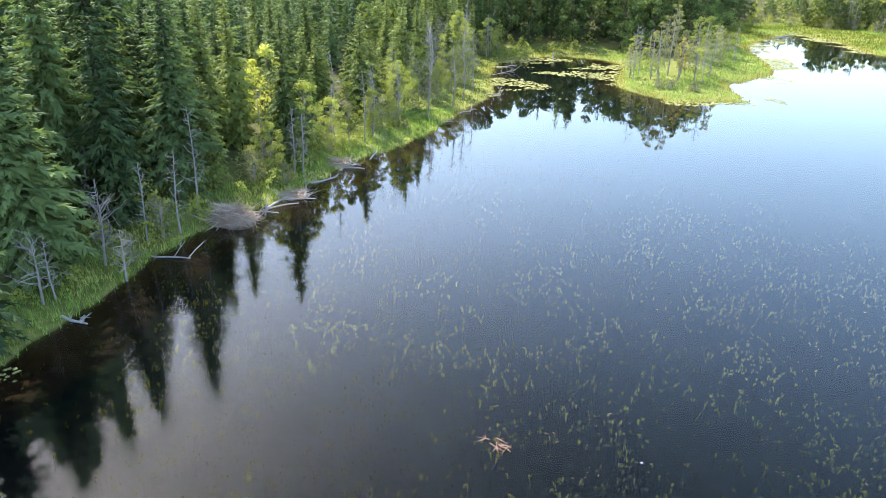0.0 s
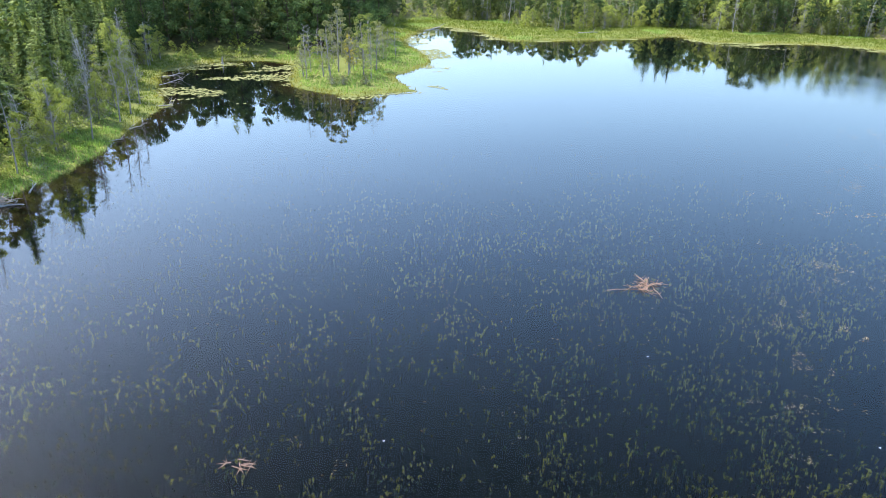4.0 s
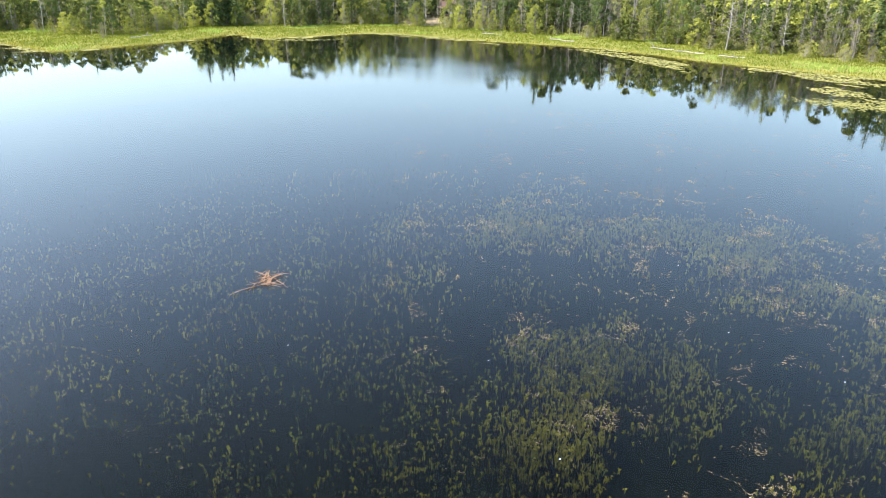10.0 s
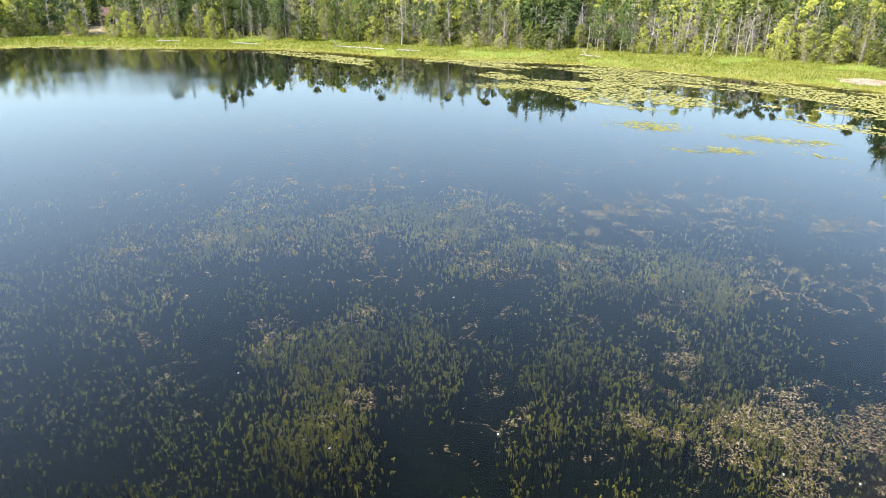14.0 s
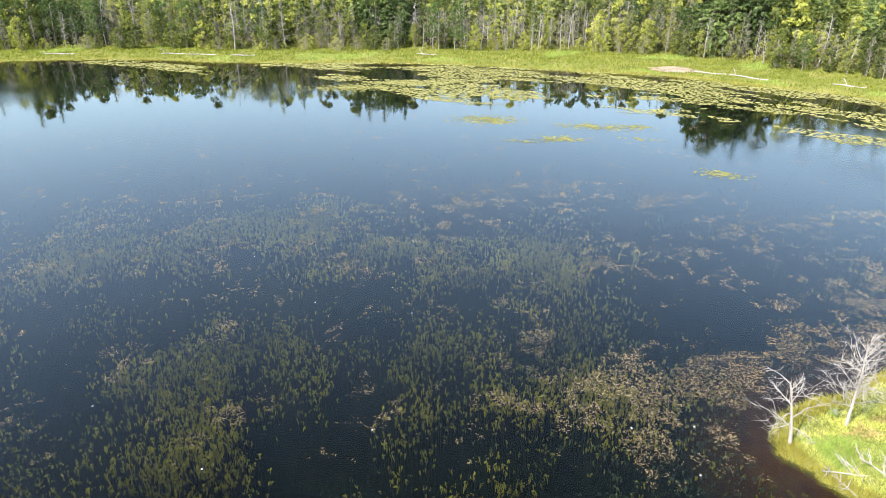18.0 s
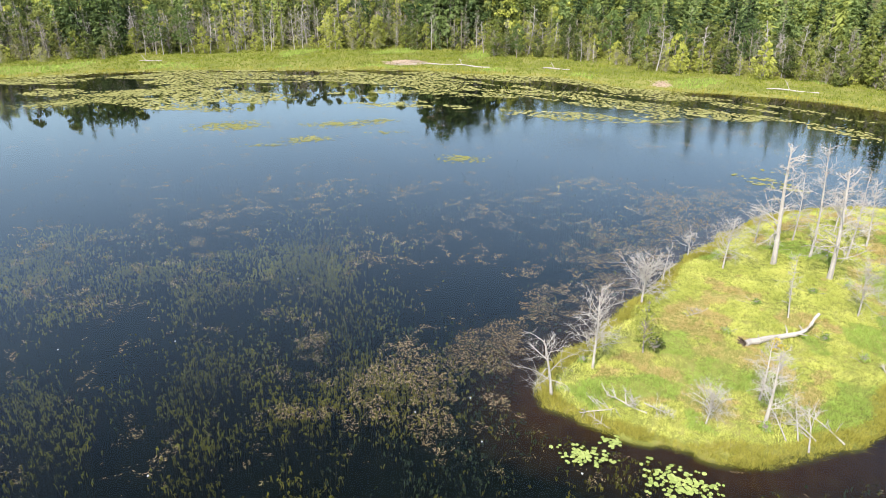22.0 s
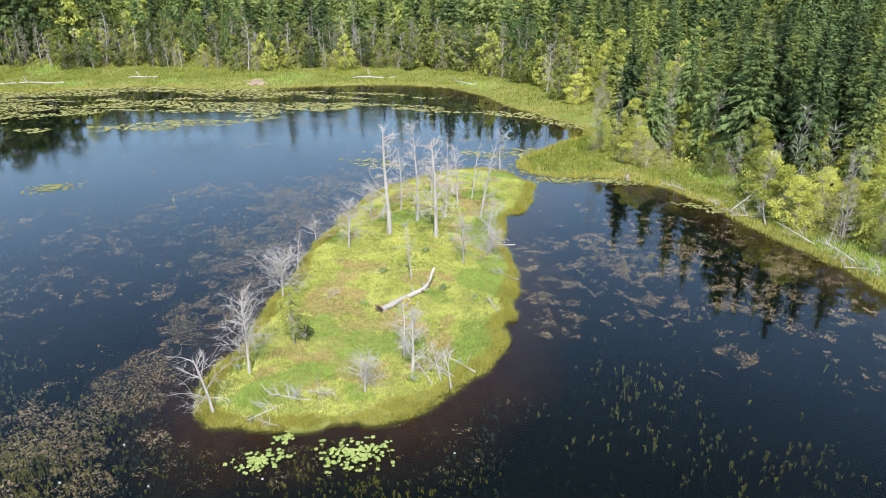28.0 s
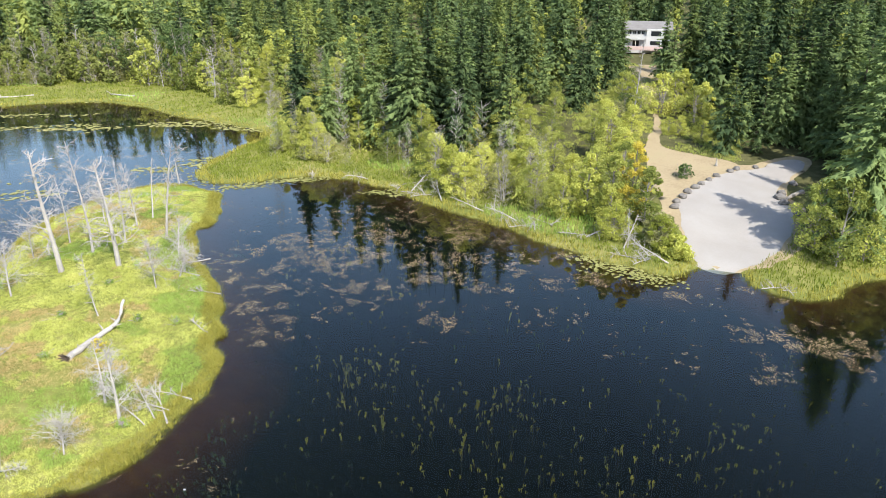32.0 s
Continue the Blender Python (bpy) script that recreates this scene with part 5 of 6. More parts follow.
q, dw, az_w, r_w = q[ok], dw[ok], az_w[ok], r_w[ok]
# coordinates along the shore stretch the patches sideways
sq = np.stack([np.radians(az_w) * r_w * 0.6, r_w], 1)
field = 0.72 * patchy(sq, 9.0, 31) + 0.30 * patchy(sq, 3.2, 32) + 0.06 * patchy(q, 1.0, 33)
reach = np.interp(az_w, [-130, -122, -112, -100, -90, -75, -62, -52, -44, -36, 0, 9, 12, 19, 21, 32], [4, 6, 16, 24, 30, 33, 34, 24, 14, 5, 4, 5, 2, 2, 24, 24])
cover = field > 0.02 + 0.42 * np.clip(dw / reach, 0, 2) - 0.3 * (dw < 2.0) + 0.45 * (az_w < -103) + 0.62 * (az_w > 19)
cover &= (dw < reach * 1.25) & ~((az_w > 19) & (r_w < 117))
pads("lily_leaves", q[cover], 0.17 + 0.0008 * r_w[cover], PAD, "carpet of yellow-green lily leaves on the lake", 821)
spots = []
rng_s = np.random.default_rng(823)
for a, d, ra, rd, n in [(-66.9, 109.5, 5.0, 2.6, 230), (-68.2, 107.5, 2.4, 1.2, 70), (-73.4, 98.3, 3.2, 1.6, 130), (-76.2, 107, 5.0, 2.0, 210), (-79.4, 108.5, 2.2, 1.2, 60), (-86.6, 86.6, 2.6, 1.5, 110), (-94.4, 111.8, 2.8, 1.4, 90),
                        (-64.3, 125.1, 3.4, 1.4, 90), (-66.3, 122, 3.6, 1.2, 80), (-56.5, 138, 9.0, 3.4, 700), (-60, 143, 8, 2.4, 450), (-70, 96, 3.5, 1.0, 30), (-80, 101, 3.0, 0.8, 26), (-138.3, 74.6, 2.2, 0.8, 70), (-139.6, 73.6, 1.2, 0.6, 30),
                        (-131, 80.4, 4.0, 0.9, 160), (-127, 79.5, 3.5, 1.2, 130), (-123.8, 84, 2.0, 3.0, 130), (-120.8, 89, 2.4, 1.2, 70), (-159.0, 56.9, 3.2, 1.6, 170), (-161.9, 55.6, 2.4, 1.4, 120), (-156.8, 58.0, 1.6, 0.8, 70),
                        (-15.0, 205, 8, 1.5, 120), (12.4, 127, 1.4, 1.0, 30), (68.3, 46.6, 1.0, 0.5, 26), (70.3, 41.5, 1.0, 0.7, 22)]:
    c = np.array(xy(a, d))
    u, e = np.array(xy(a + 90, 1)), np.array(xy(a, 1))
    k = np.clip(rng_s.normal(0, 0.55, (n, 2)), -1.3, 1.3)
    spots.append(c + k[:, :1] * ra * u + k[:, 1:] * rd * e)
spots = np.concatenate(spots)
spots = spots[land(spots) < 0.1]
pads("lily_patches", spots, 0.10 + 0.0011 * np.hypot(*spots.T), PAD, "loose patches of lily leaves on open water", 824)

lily_me = []
for k in range(3):
    rng = np.random.default_rng(830 + k)
    v = [(0, 0, 0.0)] + [(math.cos(0.25 + j * (2 * math.pi - 0.5) / 10) * rng.uniform(0.9, 1.08), math.sin(0.25 + j * (2 * math.pi - 0.5) / 10) * rng.uniform(0.8, 0.95), rng.uniform(0.0, 0.08)) for j in range(11)]
    lily_me.append(mesh("lily leaf", v + [(x, y, z - 0.03) for x, y, z in v], [[0, j + 1, j + 2] for j in range(10)] + [[12, 14 + j, 13 + j] for j in range(10)] + [[j + 1, 13 + j, 14 + j, j + 2] for j in range(10)], PAD_NEAR))
rng = np.random.default_rng(833)
for a, d, ra, rd, n in [(-100.4, 30.4, 1.5, 0.65, 100), (-102.7, 32.1, 0.55, 0.5, 30), (-109.7, 30.0, 1.7, 1.1, 170)]:
    x, y = xy(a, d)
    clump = new("lily_clump")
    clump.matrix_basis = pose(x, y, 0)
    for i in range(n):
        k = np.clip(rng.normal(0, 0.55, 2), -1.2, 1.2)
        px, py = np.array(xy(a + 90, 1)) * k[0] * ra + np.array(xy(a, 1)) * k[1] * rd
        s = rng.uniform(0.075, 0.135)
        part("leaf", lily_me[i % 3], clump, "", pose(px, py, 0.035 + 0.004 * (i % 5), rng.normal(0, 5), rng.normal(0, 5), rng.uniform(0, 360)) @ Matrix.Diagonal((s, s, s, 1)))
    tagged(clump, "clump of fresh green lily leaves floating by the island", "water lilies", "lily clumps by the island")

# ---- water weed under the surface ----
q = sample(62000, 74, -186, 22, 92, 840)
q = np.concatenate([q, sample(100000, -5, -125, 24, 84, 842), sample(60000, 62, -8, 24, 82, 843)])
rng = np.random.default_rng(841)
dw = -land(q)
az_w, r_w = azimuth(q), np.hypot(*q.T)
shoal = 0.0 * r_w
for a, d, s, w in [(-40.5, 40, 7, 1), (-41, 34, 5.5, 1.05), (-46, 33.5, 6, 1.05), (-50.5, 35, 5, 0.8), (-55.5, 32, 5, 0.8), (-59.5, 38, 6, 0.7), (-68, 34.5, 6, 0.7), (-62.5, 29, 5, 0.75), (-48, 64, 9, 1), (-58.5, 53.5, 8, 0.95), (-72, 54.5, 8, 0.9), (-30, 62, 12, 0.9), (-80, 36, 5, 0.55), (-108, 27, 5, 0.7), (-136, 39, 6, 0.9), (-150, 33, 6, 0.9), (-158, 33.5, 8, 0.9), (-166, 37, 7, 0.8), (-140, 58, 9, 0.9)]:
    shoal = np.maximum(shoal, w * np.exp(-((q - np.array(xy(a, d))) ** 2).sum(1) / (s * s)))
grow = (0.8 * patchy(q, 13.0, 3) + 0.5 * patchy(q, 4.5, 2)) * np.interp(az_w, [-120, -75, -40, -15], [0.6, 1.0, 1.0, 0.3])
shoal = np.clip(shoal * (0.85 + 0.38 * grow) + 0.08 * patchy(q, 3.0, 4), 0, 1)
keep = (dw > 1.5) & (rng.uniform(size=len(q)) < np.clip(0.07 + 0.10 * (az_w > -28) + 0.72 * shoal ** 1.5 + 0.15 * grow + 0.09 * patchy(q, 2.2, 6), 0.006, 1)) & (rng.uniform(size=len(q)) < np.clip((108 - r_w) / 55, 0.08, 1))
q, shoal = q[keep], shoal[keep]
bed = height(q)
tip_z = np.minimum(-0.1, np.maximum(bed + 0.35, -1.0 + 0.95 * shoal + 0.3 * rng.normal(size=len(q)) * (1 - 0.5 * shoal)))
n = len(q)
lean = rng.normal(0, 0.16, (n, 2))
C, A, S, Wd = [], [], [], []
base, tip = np.column_stack([q, bed]), np.column_stack([q + lean, tip_z])
v, f = cards((base + tip) / 2, tip - base, np.linalg.norm(tip - base, axis=1), np.full(n, 0.03), rng)
tagged(part("weed_stems", mesh("weed stems", v, f, STEM)), "dark thin stems of the water weed", "water plants", kind="stuff")
vary = np.exp(rng.normal(0, 0.35, n))
for k in range(5):
    upright = k < 3
    o = rng.normal(0, 1, (n, 3)) * ([0.20, 0.20, 0] if upright else [1, 1, 0.5]) + [0, 0, 1.0 if upright else 0.3]
    l = (rng.uniform(0.22, 0.50, n) if upright else rng.uniform(0.09, 0.20, n)) * (0.65 + 0.45 * shoal) * vary
    drop = l * 0.5 if upright else rng.uniform(0, 0.12, n)
    C.append(tip + np.stack([rng.normal(0, 0.05, n), rng.normal(0, 0.05, n), -drop], 1)), A.append(o), S.append(l), Wd.append(rng.uniform(0.045, 0.10, n) if upright else l * 0.6)
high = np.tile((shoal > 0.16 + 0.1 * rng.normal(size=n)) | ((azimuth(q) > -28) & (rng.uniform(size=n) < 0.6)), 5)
C, A, S, Wd = (np.concatenate(e) for e in (C, A, S, Wd))
# water absorbs nothing by depth, so lower weed takes the dimmed colour
for m_, mat_, lab in ((high, WEED, "warm olive bushy water weed close under the surface"), (~high, WEED_DIMMED, "deeper water weed, its colour dulled for light lost in the water")):
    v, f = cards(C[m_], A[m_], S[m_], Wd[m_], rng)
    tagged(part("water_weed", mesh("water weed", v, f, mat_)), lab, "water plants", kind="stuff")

# ---- floating dead weed ----
rng = np.random.default_rng(850)
band = polar([(-80.5, 34.0), (-84, 37.0), (-88, 40.5), (-92, 44.0), (-96, 48.0), (-99.4, 53.5), (-101, 60.0), (-103, 67), (-106, 75), (-109.5, 82.5)])
bits = np.concatenate([sample(900000, -22, -126, 28, 118, 855, -200, 3), sample(200000, -124, -180, 42, 72, 856, -200, 3), sample(40000, 28, -22, 27, 106, 857, -200, 3)])
env = np.zeros(len(bits))
for i in range(len(band) - 1):
    for k in (0.0, 0.25, 0.5, 0.75):
        c = band[i] * (1 - k) + band[i + 1] * k
        w = np.interp(i + k, range(len(band)), [5.4, 4.8, 3.2, 2.3, 2.6, 3.4, 4.4, 5.0, 4.8, 3.2])
        env = np.maximum(env, 1.28 * np.exp(-((bits - c) ** 2).sum(1) / (w * w)))
for a, d, ra, rd, w in [(-83, 35.5, 5, 3.6, 1.0), (-45.8, 34.6, 3.0, 1.7, 1.0), (-55.9, 31.9, 1.6, 1.0, 0.95), (-73.7, 43.2, 1.4, 2.2, 1.0), (-87.6, 54.5, 3.0, 1.0, 1.05), (-93.1, 53.6, 1.6, 1.4, 0.95), (-88.1, 47.3, 1.4, 0.5, 0.95), (-81.7, 38.7, 3, 1.2, 1.05), (-128.7, 48.4, 2.6, 2.2, 0.95), (-137, 51.5, 5, 1.8, 0.85), (-64, 66, 13, 7, 0.62), (-74, 74, 12, 8, 0.66), (-80, 58, 9, 6, 0.62), (-55, 58, 11, 6, 0.58),
                        (-90, 66, 9, 7, 0.66), (-98, 76, 8, 6, 0.66), (-32, 62, 10, 5, 0.5), (-45, 76, 12, 5, 0.5), (-11.7, 50.7, 1.6, 1.3, 0.75), (25.2, 28.6, 0.8, 0.7, 0.7), (-12.9, 99.6, 3.6, 1.2, 1.0), (-136.7, 61.5, 9, 5.5, 0.98), (-143, 52, 7, 3.5, 0.75),
                        (-131, 52, 5, 4, 0.65), (-138, 57, 13, 8, 0.70), (-174.5, 50.5, 5, 3, 0.95), (-146, 61, 5, 2, 0.8), (-157, 53.6, 5, 1.6, 0.85), (-163, 52.8, 3, 1, 0.8), (-105, 98, 8, 4, 0.7), (-113, 96, 9, 6, 0.85), (-106, 112, 9, 4, 0.7), (-118, 98, 4, 5, 0.85)]:
    e = bits - np.array(xy(a, d))
    u, f_ = np.array(xy(a - 90, 1)), np.array(xy(a, 1))
    env = np.maximum(env, w * np.exp(-((e @ u) / ra) ** 2 - ((e @ f_) / rd) ** 2))
bits = bits[1.0 * patchy(bits, 2.2, 11) + 1.0 * patchy(bits, 0.7, 12) + rng.normal(0, 0.5, len(bits)) > 2.7 - 3.0 * env]
edge_q = sample(60000, 72, 28, 40, 130, 852, -2, 2)
edge_d = land(edge_q)
bits = np.concatenate([bits, edge_q[(edge_d > -0.75) & (edge_d < 0.0)]])
bits = bits[(land(bits) < -0.4) | (azimuth(bits) > 27)]
n = len(bits)
a = rng.uniform(0, 6.28, n)
ax = np.stack([np.cos(a), np.sin(a), 0 * a], 1)
l = rng.uniform(0.06, 0.26, n)
v, f = cards(np.column_stack([bits, np.zeros(n)]), ax, l, rng.uniform(0.018, 0.048, n), rng, flat=0.95)
v[:, 2] = 0.006 + np.abs(v[:, 2]) * 0.25 - np.repeat(np.where(rng.uniform(size=n) < 0.42, rng.uniform(0.02, 0.14, n), 0), 4)
tagged(part("floating_weed", mesh("floating weed", v, f, MAT)), "tan mats of dead weed floating on the lake", "water plants", kind="stuff")
fleck = Geo()
for a, d in [(-13.2, 40.8), (14.0 - 3.5, 29.4), (-32, 38.5), (-52, 47), (-61, 44.5), (-40, 30), (-57, 31), (-83, 33), (-88.5, 34.5), (-72, 52), (-47, 57), (-100.5, 29), (-120, 30), (-90, 30.5)]:
    x, y = xy(a, d)
    fleck.add([(x - 0.08, y, 0.015), (x, y - 0.06, 0.02), (x + 0.09, y + 0.02, 0.03), (x + 0.02, y + 0.07, 0.02)], [[0, 1, 2, 3]])
tagged(part("floating_leaves", fleck.mesh("floating leaves", SIDING)), "few pale leaves floating singly on the lake", "leaves", kind="stuff")


for a, d, n, s in ((-11.4, 50.7, 17, 1.6), (25.2, 28.6, 7, 0.75)):
    rng = np.random.default_rng(int(d))
    g = Geo()
    for k in range(n):
        t_ = rng.uniform(0, 6.28)
        l = s * rng.uniform(0.5, 1.3)
        e = Vector((math.cos(t_), math.sin(t_), 0.05))
        m_ = e * l * 0.5 + Vector((rng.normal(0, 0.1), rng.normal(0, 0.1), 0.06))
        o_ = Vector((rng.normal(0, 0.3 * s), rng.normal(0, 0.22 * s), 0.03))
        g.tube([o_, o_ + m_, o_ + e * l], [0.030, 0.024, 0.01], 5, False)
        m_ = m_ + o_
        for _ in range(4):
            g.tube([m_, m_ + Vector((rng.normal(0, 0.3 * s), rng.normal(0, 0.3 * s), 0.02))], [0.02, 0.006], 4, False)
    x, y = xy(a, d)
    tagged(part("floating_branch", g.mesh("floating branch", RUST), None, "", pose(x, y, 0.0)), "rusty brown dead branch floating on the lake", "branch")


# ---- ramp: boulders, timber ----
def boulder(az, d, s, seed, label):
    bm = bmesh.new()
    bmesh.ops.create_icosphere(bm, subdivisions=2, radius=1.0)
    o = Vector((seed * 3.7, seed * 1.3, 0))
    for v in bm.verts:
        v.co *= 1 + 0.28 * noise.noise(v.co * 1.1 + o) + 0.10 * noise.noise(v.co * 2.7 + o)
        v.co.z *= 0.72
    me = bpy.data.meshes.new("boulder")
    bm.to_mesh(me)
    bm.free()
    me.materials.append(STONE)
    x, y = xy(az, d)
    tagged(part("boulder", me, None, label, pose(x, y, ground_z(x, y) + 0.25 * s, 0, 0, seed * 51) @ Matrix.Diagonal((s, s * 0.85, s, 1))), category="rock", group="boulders along the ramp")


for i, (a, d, s) in enumerate([(-162.9, 70.4, 0.5), (-163.0, 71.9, 0.45), (-163.4, 73.4, 0.5), (-163.7, 75.0, 0.5), (-164.2, 76.6, 0.5), (-164.6, 78.0, 0.42), (-165.1, 79.6, 0.4), (-165.6, 81.2, 0.45), (-166.5, 83.2, 0.42), (-166.9, 84.4, 0.46), (-168.2, 86.0, 0.4)]):
    boulder(a, d, s, i, "grey boulder edging the gravel ramp")
for i, (a, d, s) in enumerate([(-170.4, 78.9, 0.55), (-170.4, 77.3, 0.62), (-170.7, 76.2, 0.55), (-171.8, 74.0, 0.45), (-172.1, 72.0, 0.4), (-171.0, 82.5, 0.5)]):
    boulder(a, d, s, 20 + i, "grey boulder beside the timber at the ramp")
log("timber_log", -171.3, 78.6, 4.2, 80, 0.3, 5, GREYBARK, "grey barrier log beside the gravel ramp", twigs=0)
stand(dead_tree(790, 1.0, "short weathered post at the clearing", DEAD, 0, 0.1, r=0.16, name="post"), -165.4, 84.6)
stand(leafy("green_shrub", 791, 1.5, 1.3, MAPLE, "round dark green bush in the dry clearing", 420, 0.24, 0.05, TWIG, "shrub"), -163.2, 79.5)
for i, (a, d, h, sp, mt, lab) in enumerate([(-159.6, 66.5, 8.0, 1.8, GOLD, "tree turning yellow beside the ramp"), (-160.8, 65.5, 6.0, 1.7, ALDER, "leafy tree beside the ramp"), (-158, 66, 7.2, 1.6, ALDER, "leafy tree on the bank"), (-162.2, 62.2, 3.0, 1.6, WILLOW, "grey twiggy shrub at the ramp"),
                                            (-163.8, 60.2, 2.0, 1.4, BRIGHT, "bright green bush at the ramp"), (-156, 67, 6.5, 1.8, BRIGHT, "bright bushy tree on the bank"), (-173.5, 66, 7.0, 2.4, ALDER, "leafy tree across the ramp"), (-175.2, 64.5, 8.0, 2.6, ALDER, "large leafy tree across the ramp"), (-176.8, 67, 7.5, 2.4, ALDER, "leafy tree at the marsh"),
                                            (-174.2, 70, 6.5, 2.2, WILLOW, "pale leafy tree across the ramp"), (-175.8, 72, 8.5, 2.5, ALDER, "tall leafy tree across the ramp"), (-162.0, 107, 6, 2.0, BRIGHT, "bright green tree below the house"), (-163.6, 104, 5, 1.8, BRIGHT, "bright bush below the house"), (-158.2, 104, 5.5, 1.6, BRIGHT, "yellow-green young tree on the slope")]):
    stand(leafy("leafy_tree", 900 + i, h, sp, mt, lab, 3600, 0.19, 0.08), a, d)
for i, (a, d, h, sp, lab) in enumerate([(-165.9, 90.0, 9, 3.3, "broad young fir at the head of the ramp"), (-168.0, 91.5, 8.5, 2.4, "dark young fir at the head of the ramp"), (-169.4, 108, 15, 3.6, "dark fir shading the track"), (-168.6, 112, 17, 3.8, "tall dark fir above the ramp"), (-160.9, 120, 10, 2.6, "fir standing on the dry lawn"), (-164.5, 128, 15, 3.6, "fir near the house"),
                                        (-155.8, 136, 14, 3.4, "fir beside the house"), (-155.0, 130, 15, 3.6, "fir in front of the house"), (-162.4, 137, 12, 3.0, "fir beside the deck"), (-174, 88, 16, 4.0, "tall fir across the track"), (-175.5, 92, 18, 4.2, "tall fir across the track"), (-172.8, 110, 17, 4.0, "tall fir behind the track")]):
    stand(fir_tree(930 + i, h, sp, FIR, lab), a, d, i * 71)
stand(dead_tree(950, 11, "slim leafless birch on the slope", DEAD, 30, 0.13, r=0.10, rise=0.9, name="bare_tree"), -158.6, 101)


# ---- house on the slope ----
def prism(x0, x1, y0, y1, z0, z1, over):
    """A gable roof slab, ridge along x."""
    ym = (y0 + y1) / 2
    a, b, t = y0 - over, y1 + over, 0.16
    v = []
    for x in (x0 - over, x1 + over):
        v += [(x, a, z0), (x, ym, z1), (x, b, z0), (x, b, z0 - t), (x, ym, z1 - t), (x, a, z0 - t)]
    f = [[0, 1, 7, 6], [1, 2, 8, 7], [2, 3, 9, 8], [3, 4, 10, 9], [4, 5, 11, 10], [5, 0, 6, 11], [0, 5, 4, 1], [1, 4, 3, 2], [6, 7, 10, 11], [7, 8, 9, 10]]
    return v, f


def building(name, at, turn, w, dp, h, rise, wall, roofm, label, windows, base=0.0):
    x, y = at
    thing = new(name)
    thing.matrix_basis = pose(x, y, ground_z(x, y) + base, 0, 0, turn)
    g = Geo()
    g.box(-w / 2, w / 2, -dp / 2, dp / 2, -1.2, h)
    for s in (-1, 1):
        g.add([(s * w / 2, -dp / 2, h), (s * w / 2, dp / 2, h), (s * w / 2, 0, h + rise - 0.2)], [[0, 1, 2]])
    part("wall", g.mesh(name + " wall", wall), thing)
    v, f = prism(-w / 2, w / 2, -dp / 2, dp / 2, h - 0.05, h + rise, 0.6)
    part("roof", mesh(name + " roof", v, f, roofm), thing)
    for x0, x1, z0, z1 in windows:
        fr = Geo()
        for bx in ((x0 - 0.08, x0, z0 - 0.08, z1 + 0.08), (x1, x1 + 0.08, z0 - 0.08, z1 + 0.08), (x0, x1, z0 - 0.08, z0), (x0, x1, z1, z1 + 0.08), ((x0 + x1) / 2 - 0.03, (x0 + x1) / 2 + 0.03, z0, z1)):
            fr.box(bx[0], bx[1], -dp / 2 - 0.06, -dp / 2 - 0.001, bx[2], bx[3])
        win = part("window", fr.mesh("window frame", SIDING), thing)
        p_ = Geo()
        p_.box(x0, x1, -dp / 2 - 0.03, -dp / 2 - 0.004, z0, z1)
        part("pane", p_.mesh("window pane", GLASS), win)
    return thing


face = math.degrees(math.atan2(HOUSE_AT[1], HOUSE_AT[0])) - 90
house = building("house", HOUSE_AT, face + 4, 10.8, 8.0, 4.6, 1.7, SIDING, SHINGLE, "", [(-4.9, -4.2, 3.4, 4.2), (-3.7, -3.0, 3.4, 4.2), (-2.6, -1.9, 3.4, 4.2), (-1.5, -0.9, 3.4, 4.2), (0.7, 3.0, 3.1, 4.3), (0.6, 3.0, 0.9, 1.9), (-3.6, -2.0, 0.3, 1.9)], 0.9)
g = Geo()
g.box(-0.4, 3.6, -4.7, -4.07, -1.0, 4.75)
part("bay", g.mesh("house bay", SIDING), house, "white projecting bay")
for z0, z1 in ((3.1, 4.3), (0.9, 1.9)):
    p_ = Geo()
    p_.box(0.7, 3.1, -4.74, -4.705, z0, z1)
    part("pane", p_.mesh("bay pane", GLASS), house, "wide dark window")
g = Geo()
g.box(-5.4, -0.5, -5.2, -4.07, 2.1, 2.25)
g.box(-5.4, -0.5, -5.25, -5.18, 2.25, 3.1)
part("balcony", g.mesh("house balcony", SIDING), house, "white boarded balcony")
g = Geo()
g.box(-5.0, 4.6, -6.2, -4.72, -0.25, -0.1)
g.box(-5.0, 4.6, -6.24, -6.18, -0.1, 0.75)
deck = part("deck", g.mesh("house deck", PINKWOOD), house, "faded red wooden deck")
for x in (-4.8, -1.6, 1.5, 4.4):
    g = Geo()
    g.box(x - 0.08, x + 0.08, -6.1, -5.94, -3.0, -0.26)
    part("post", g.mesh("deck post", DARKWOOD), deck)
for x in (-5.2, -2.9, -0.6):
    g = Geo()
    g.box(x - 0.07, x + 0.07, -5.18, -5.05, -0.1, 2.1)
    part("post", g.mesh("balcony post", SIDING), house)
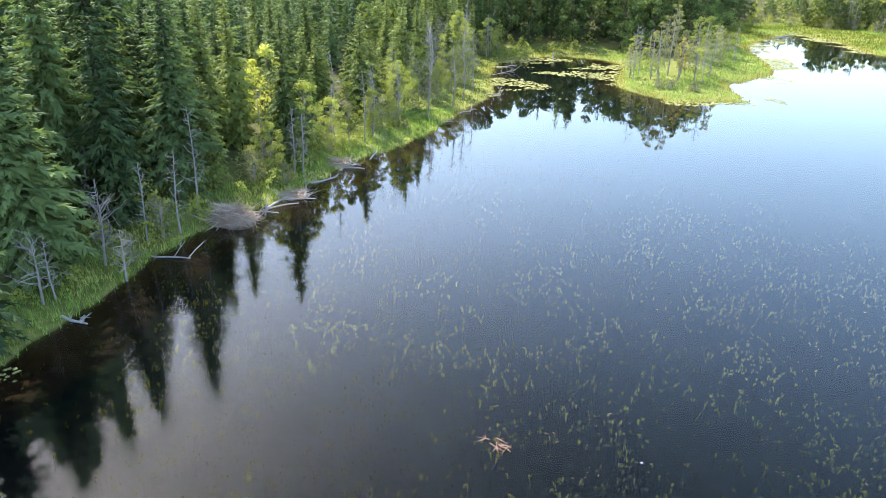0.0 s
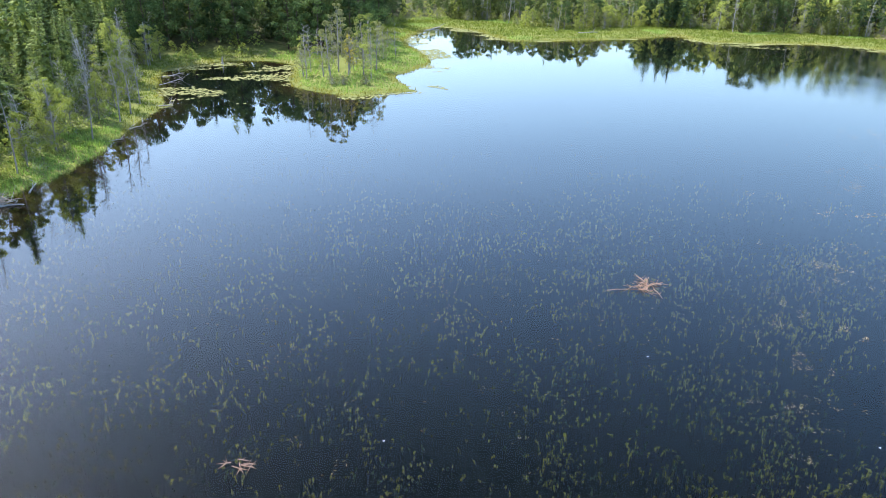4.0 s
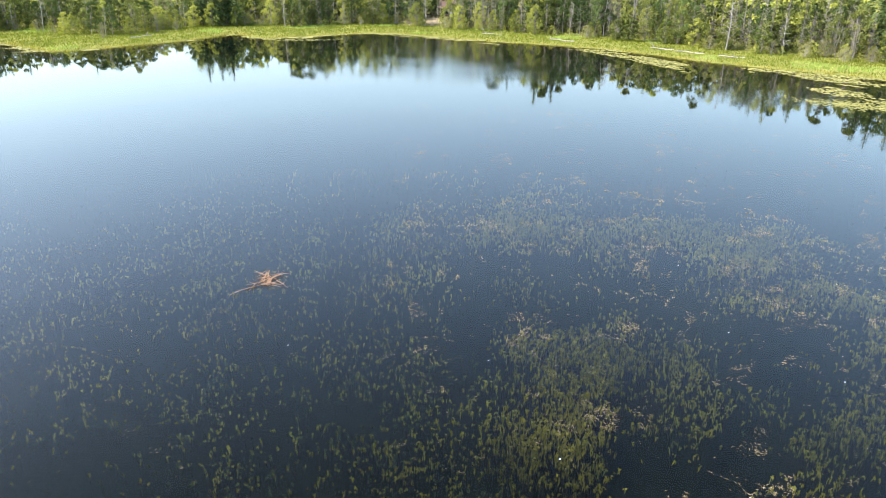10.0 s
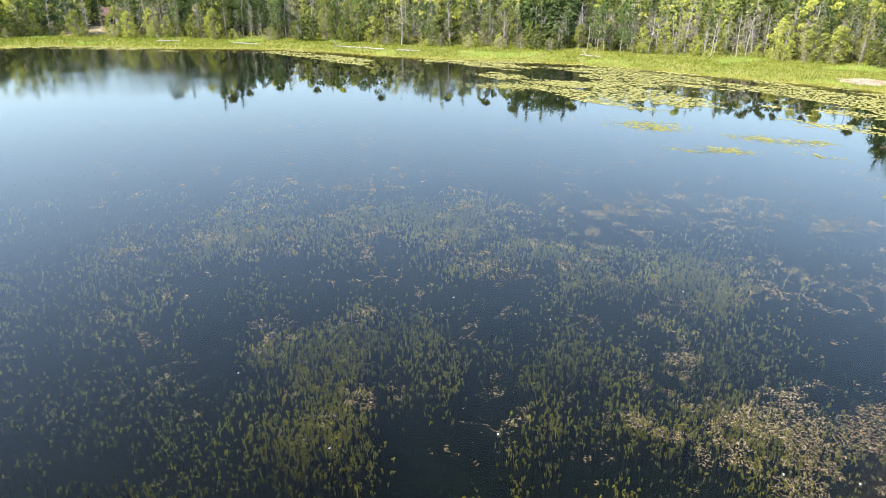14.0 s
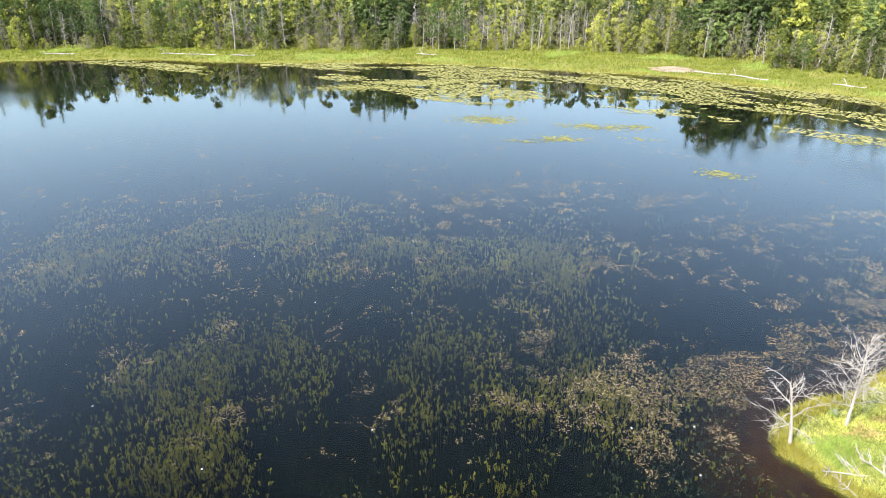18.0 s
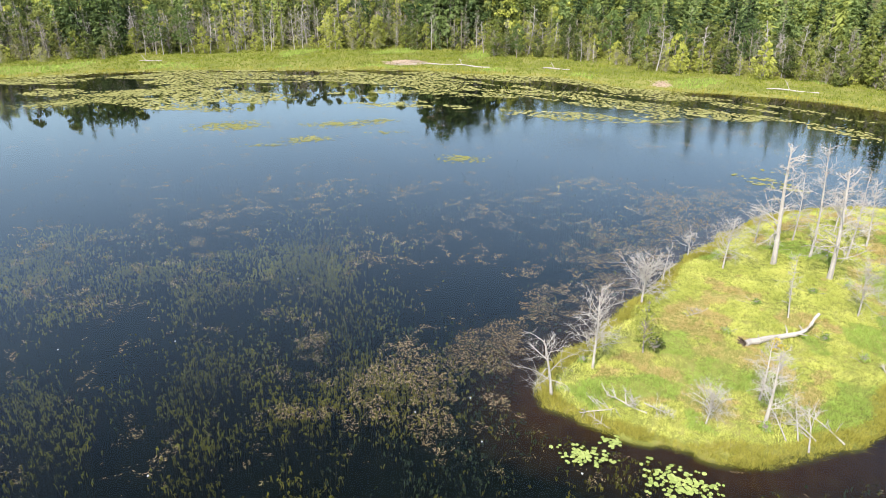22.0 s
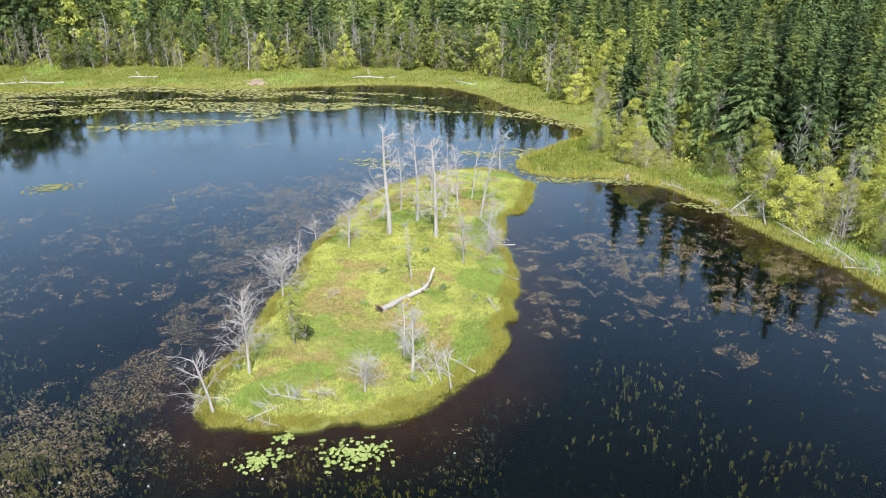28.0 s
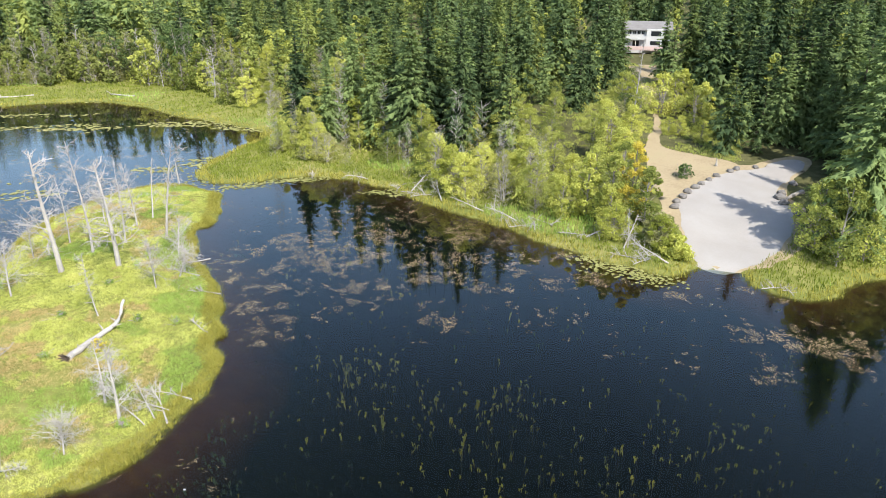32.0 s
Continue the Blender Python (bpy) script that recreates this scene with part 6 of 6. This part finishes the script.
for kind, az_, d_, s_ in ((FIR, -160.2, 122, 1.0), (FIR, -157.0, 128, 0.95), (FIR, -156.2, 118, 0.8), (CEDAR, -165.6, 96, 0.85), (FIR, -166.9, 97, 0.65), (CEDAR, -163.6, 112, 0.85), (FIR, -162.9, 128, 1.15), (FIR, -164.6, 122, 1.25)):
    stand(fir_tree(int(900 + 10 * d_ - az_), 11.0, 3.3, kind, "young fir on the dry slope below the house", 1.1, 0.14 if d_ == 122 else 0.03, fine=True), az_, d_, 40, s_)
for mat_, az_, d_, s_ in ((BRIGHT, -160.5, 105, 1.15), (ALDER, -161.6, 106, 1.15), (ALDER, -163.2, 101, 1.0), (BRIGHT, -162.2, 95, 0.5), (BRIGHT, -161.4, 95, 0.45), (ALDER, -157.6, 108, 1.0), (CEDAR, -158.0, 113, 0.9), (ALDER, -158.3, 92, 0.65), (CEDAR, -157.8, 99, 0.8), (WILLOW, -157.2, 95, 0.8), (ALDER, -159.0, 86, 0.5), (BRIGHT, -158.3, 84, 0.75), (BRIGHT, -163.9, 93, 0.55)):
    stand(leafy("bush", int(950 + d_ - az_), 5.0, 2.6, mat_, "leafy green bush on the dry slope below the house", 2600, 0.20, 0.03, category="bush"), az_, d_, 70, s_)
house.matrix_basis = house.matrix_basis @ Matrix.Diagonal((0.78, 0.78, 0.78, 1))
tagged(house, "white two-storey house with grey roof and wooden deck among firs", "house")
cabin_face = math.degrees(math.atan2(CABIN_AT[1], CABIN_AT[0])) - 90
cabin = building("cabin", CABIN_AT, cabin_face, 7.0, 6.0, 3.2, 2.0, DARKWOOD, DARKWOOD, "", [(-2.4, -1.0, 1.0, 2.2), (1.0, 2.6, 1.0, 2.2)])
g = Geo()
g.box(-0.5, 0.5, -3.05, -3.004, 0.0, 2.05)
part("door", g.mesh("cabin door", SIDING), cabin, "pale door")
tagged(cabin, "dark wooden cabin behind the far shore trees", "cabin")
drape(rounded(polar([(-22.5, 238), (-22.5, 250), (-24.8, 252), (-25.6, 246), (-25.4, 238), (-24, 235)])), "lawn", LAWN, 0.06, "dry yellow lawn beside the cabin", "lawn", 1.5)
drape(rounded(polar([(-159.4, 108), (-158.6, 122), (-157.6, 134), (-159.0, 137), (-160.6, 134), (-161.6, 124), (-161.4, 109)])), "lawn", LAWN, 0.06, "dry tan lawn below the house", "lawn", 1.2)
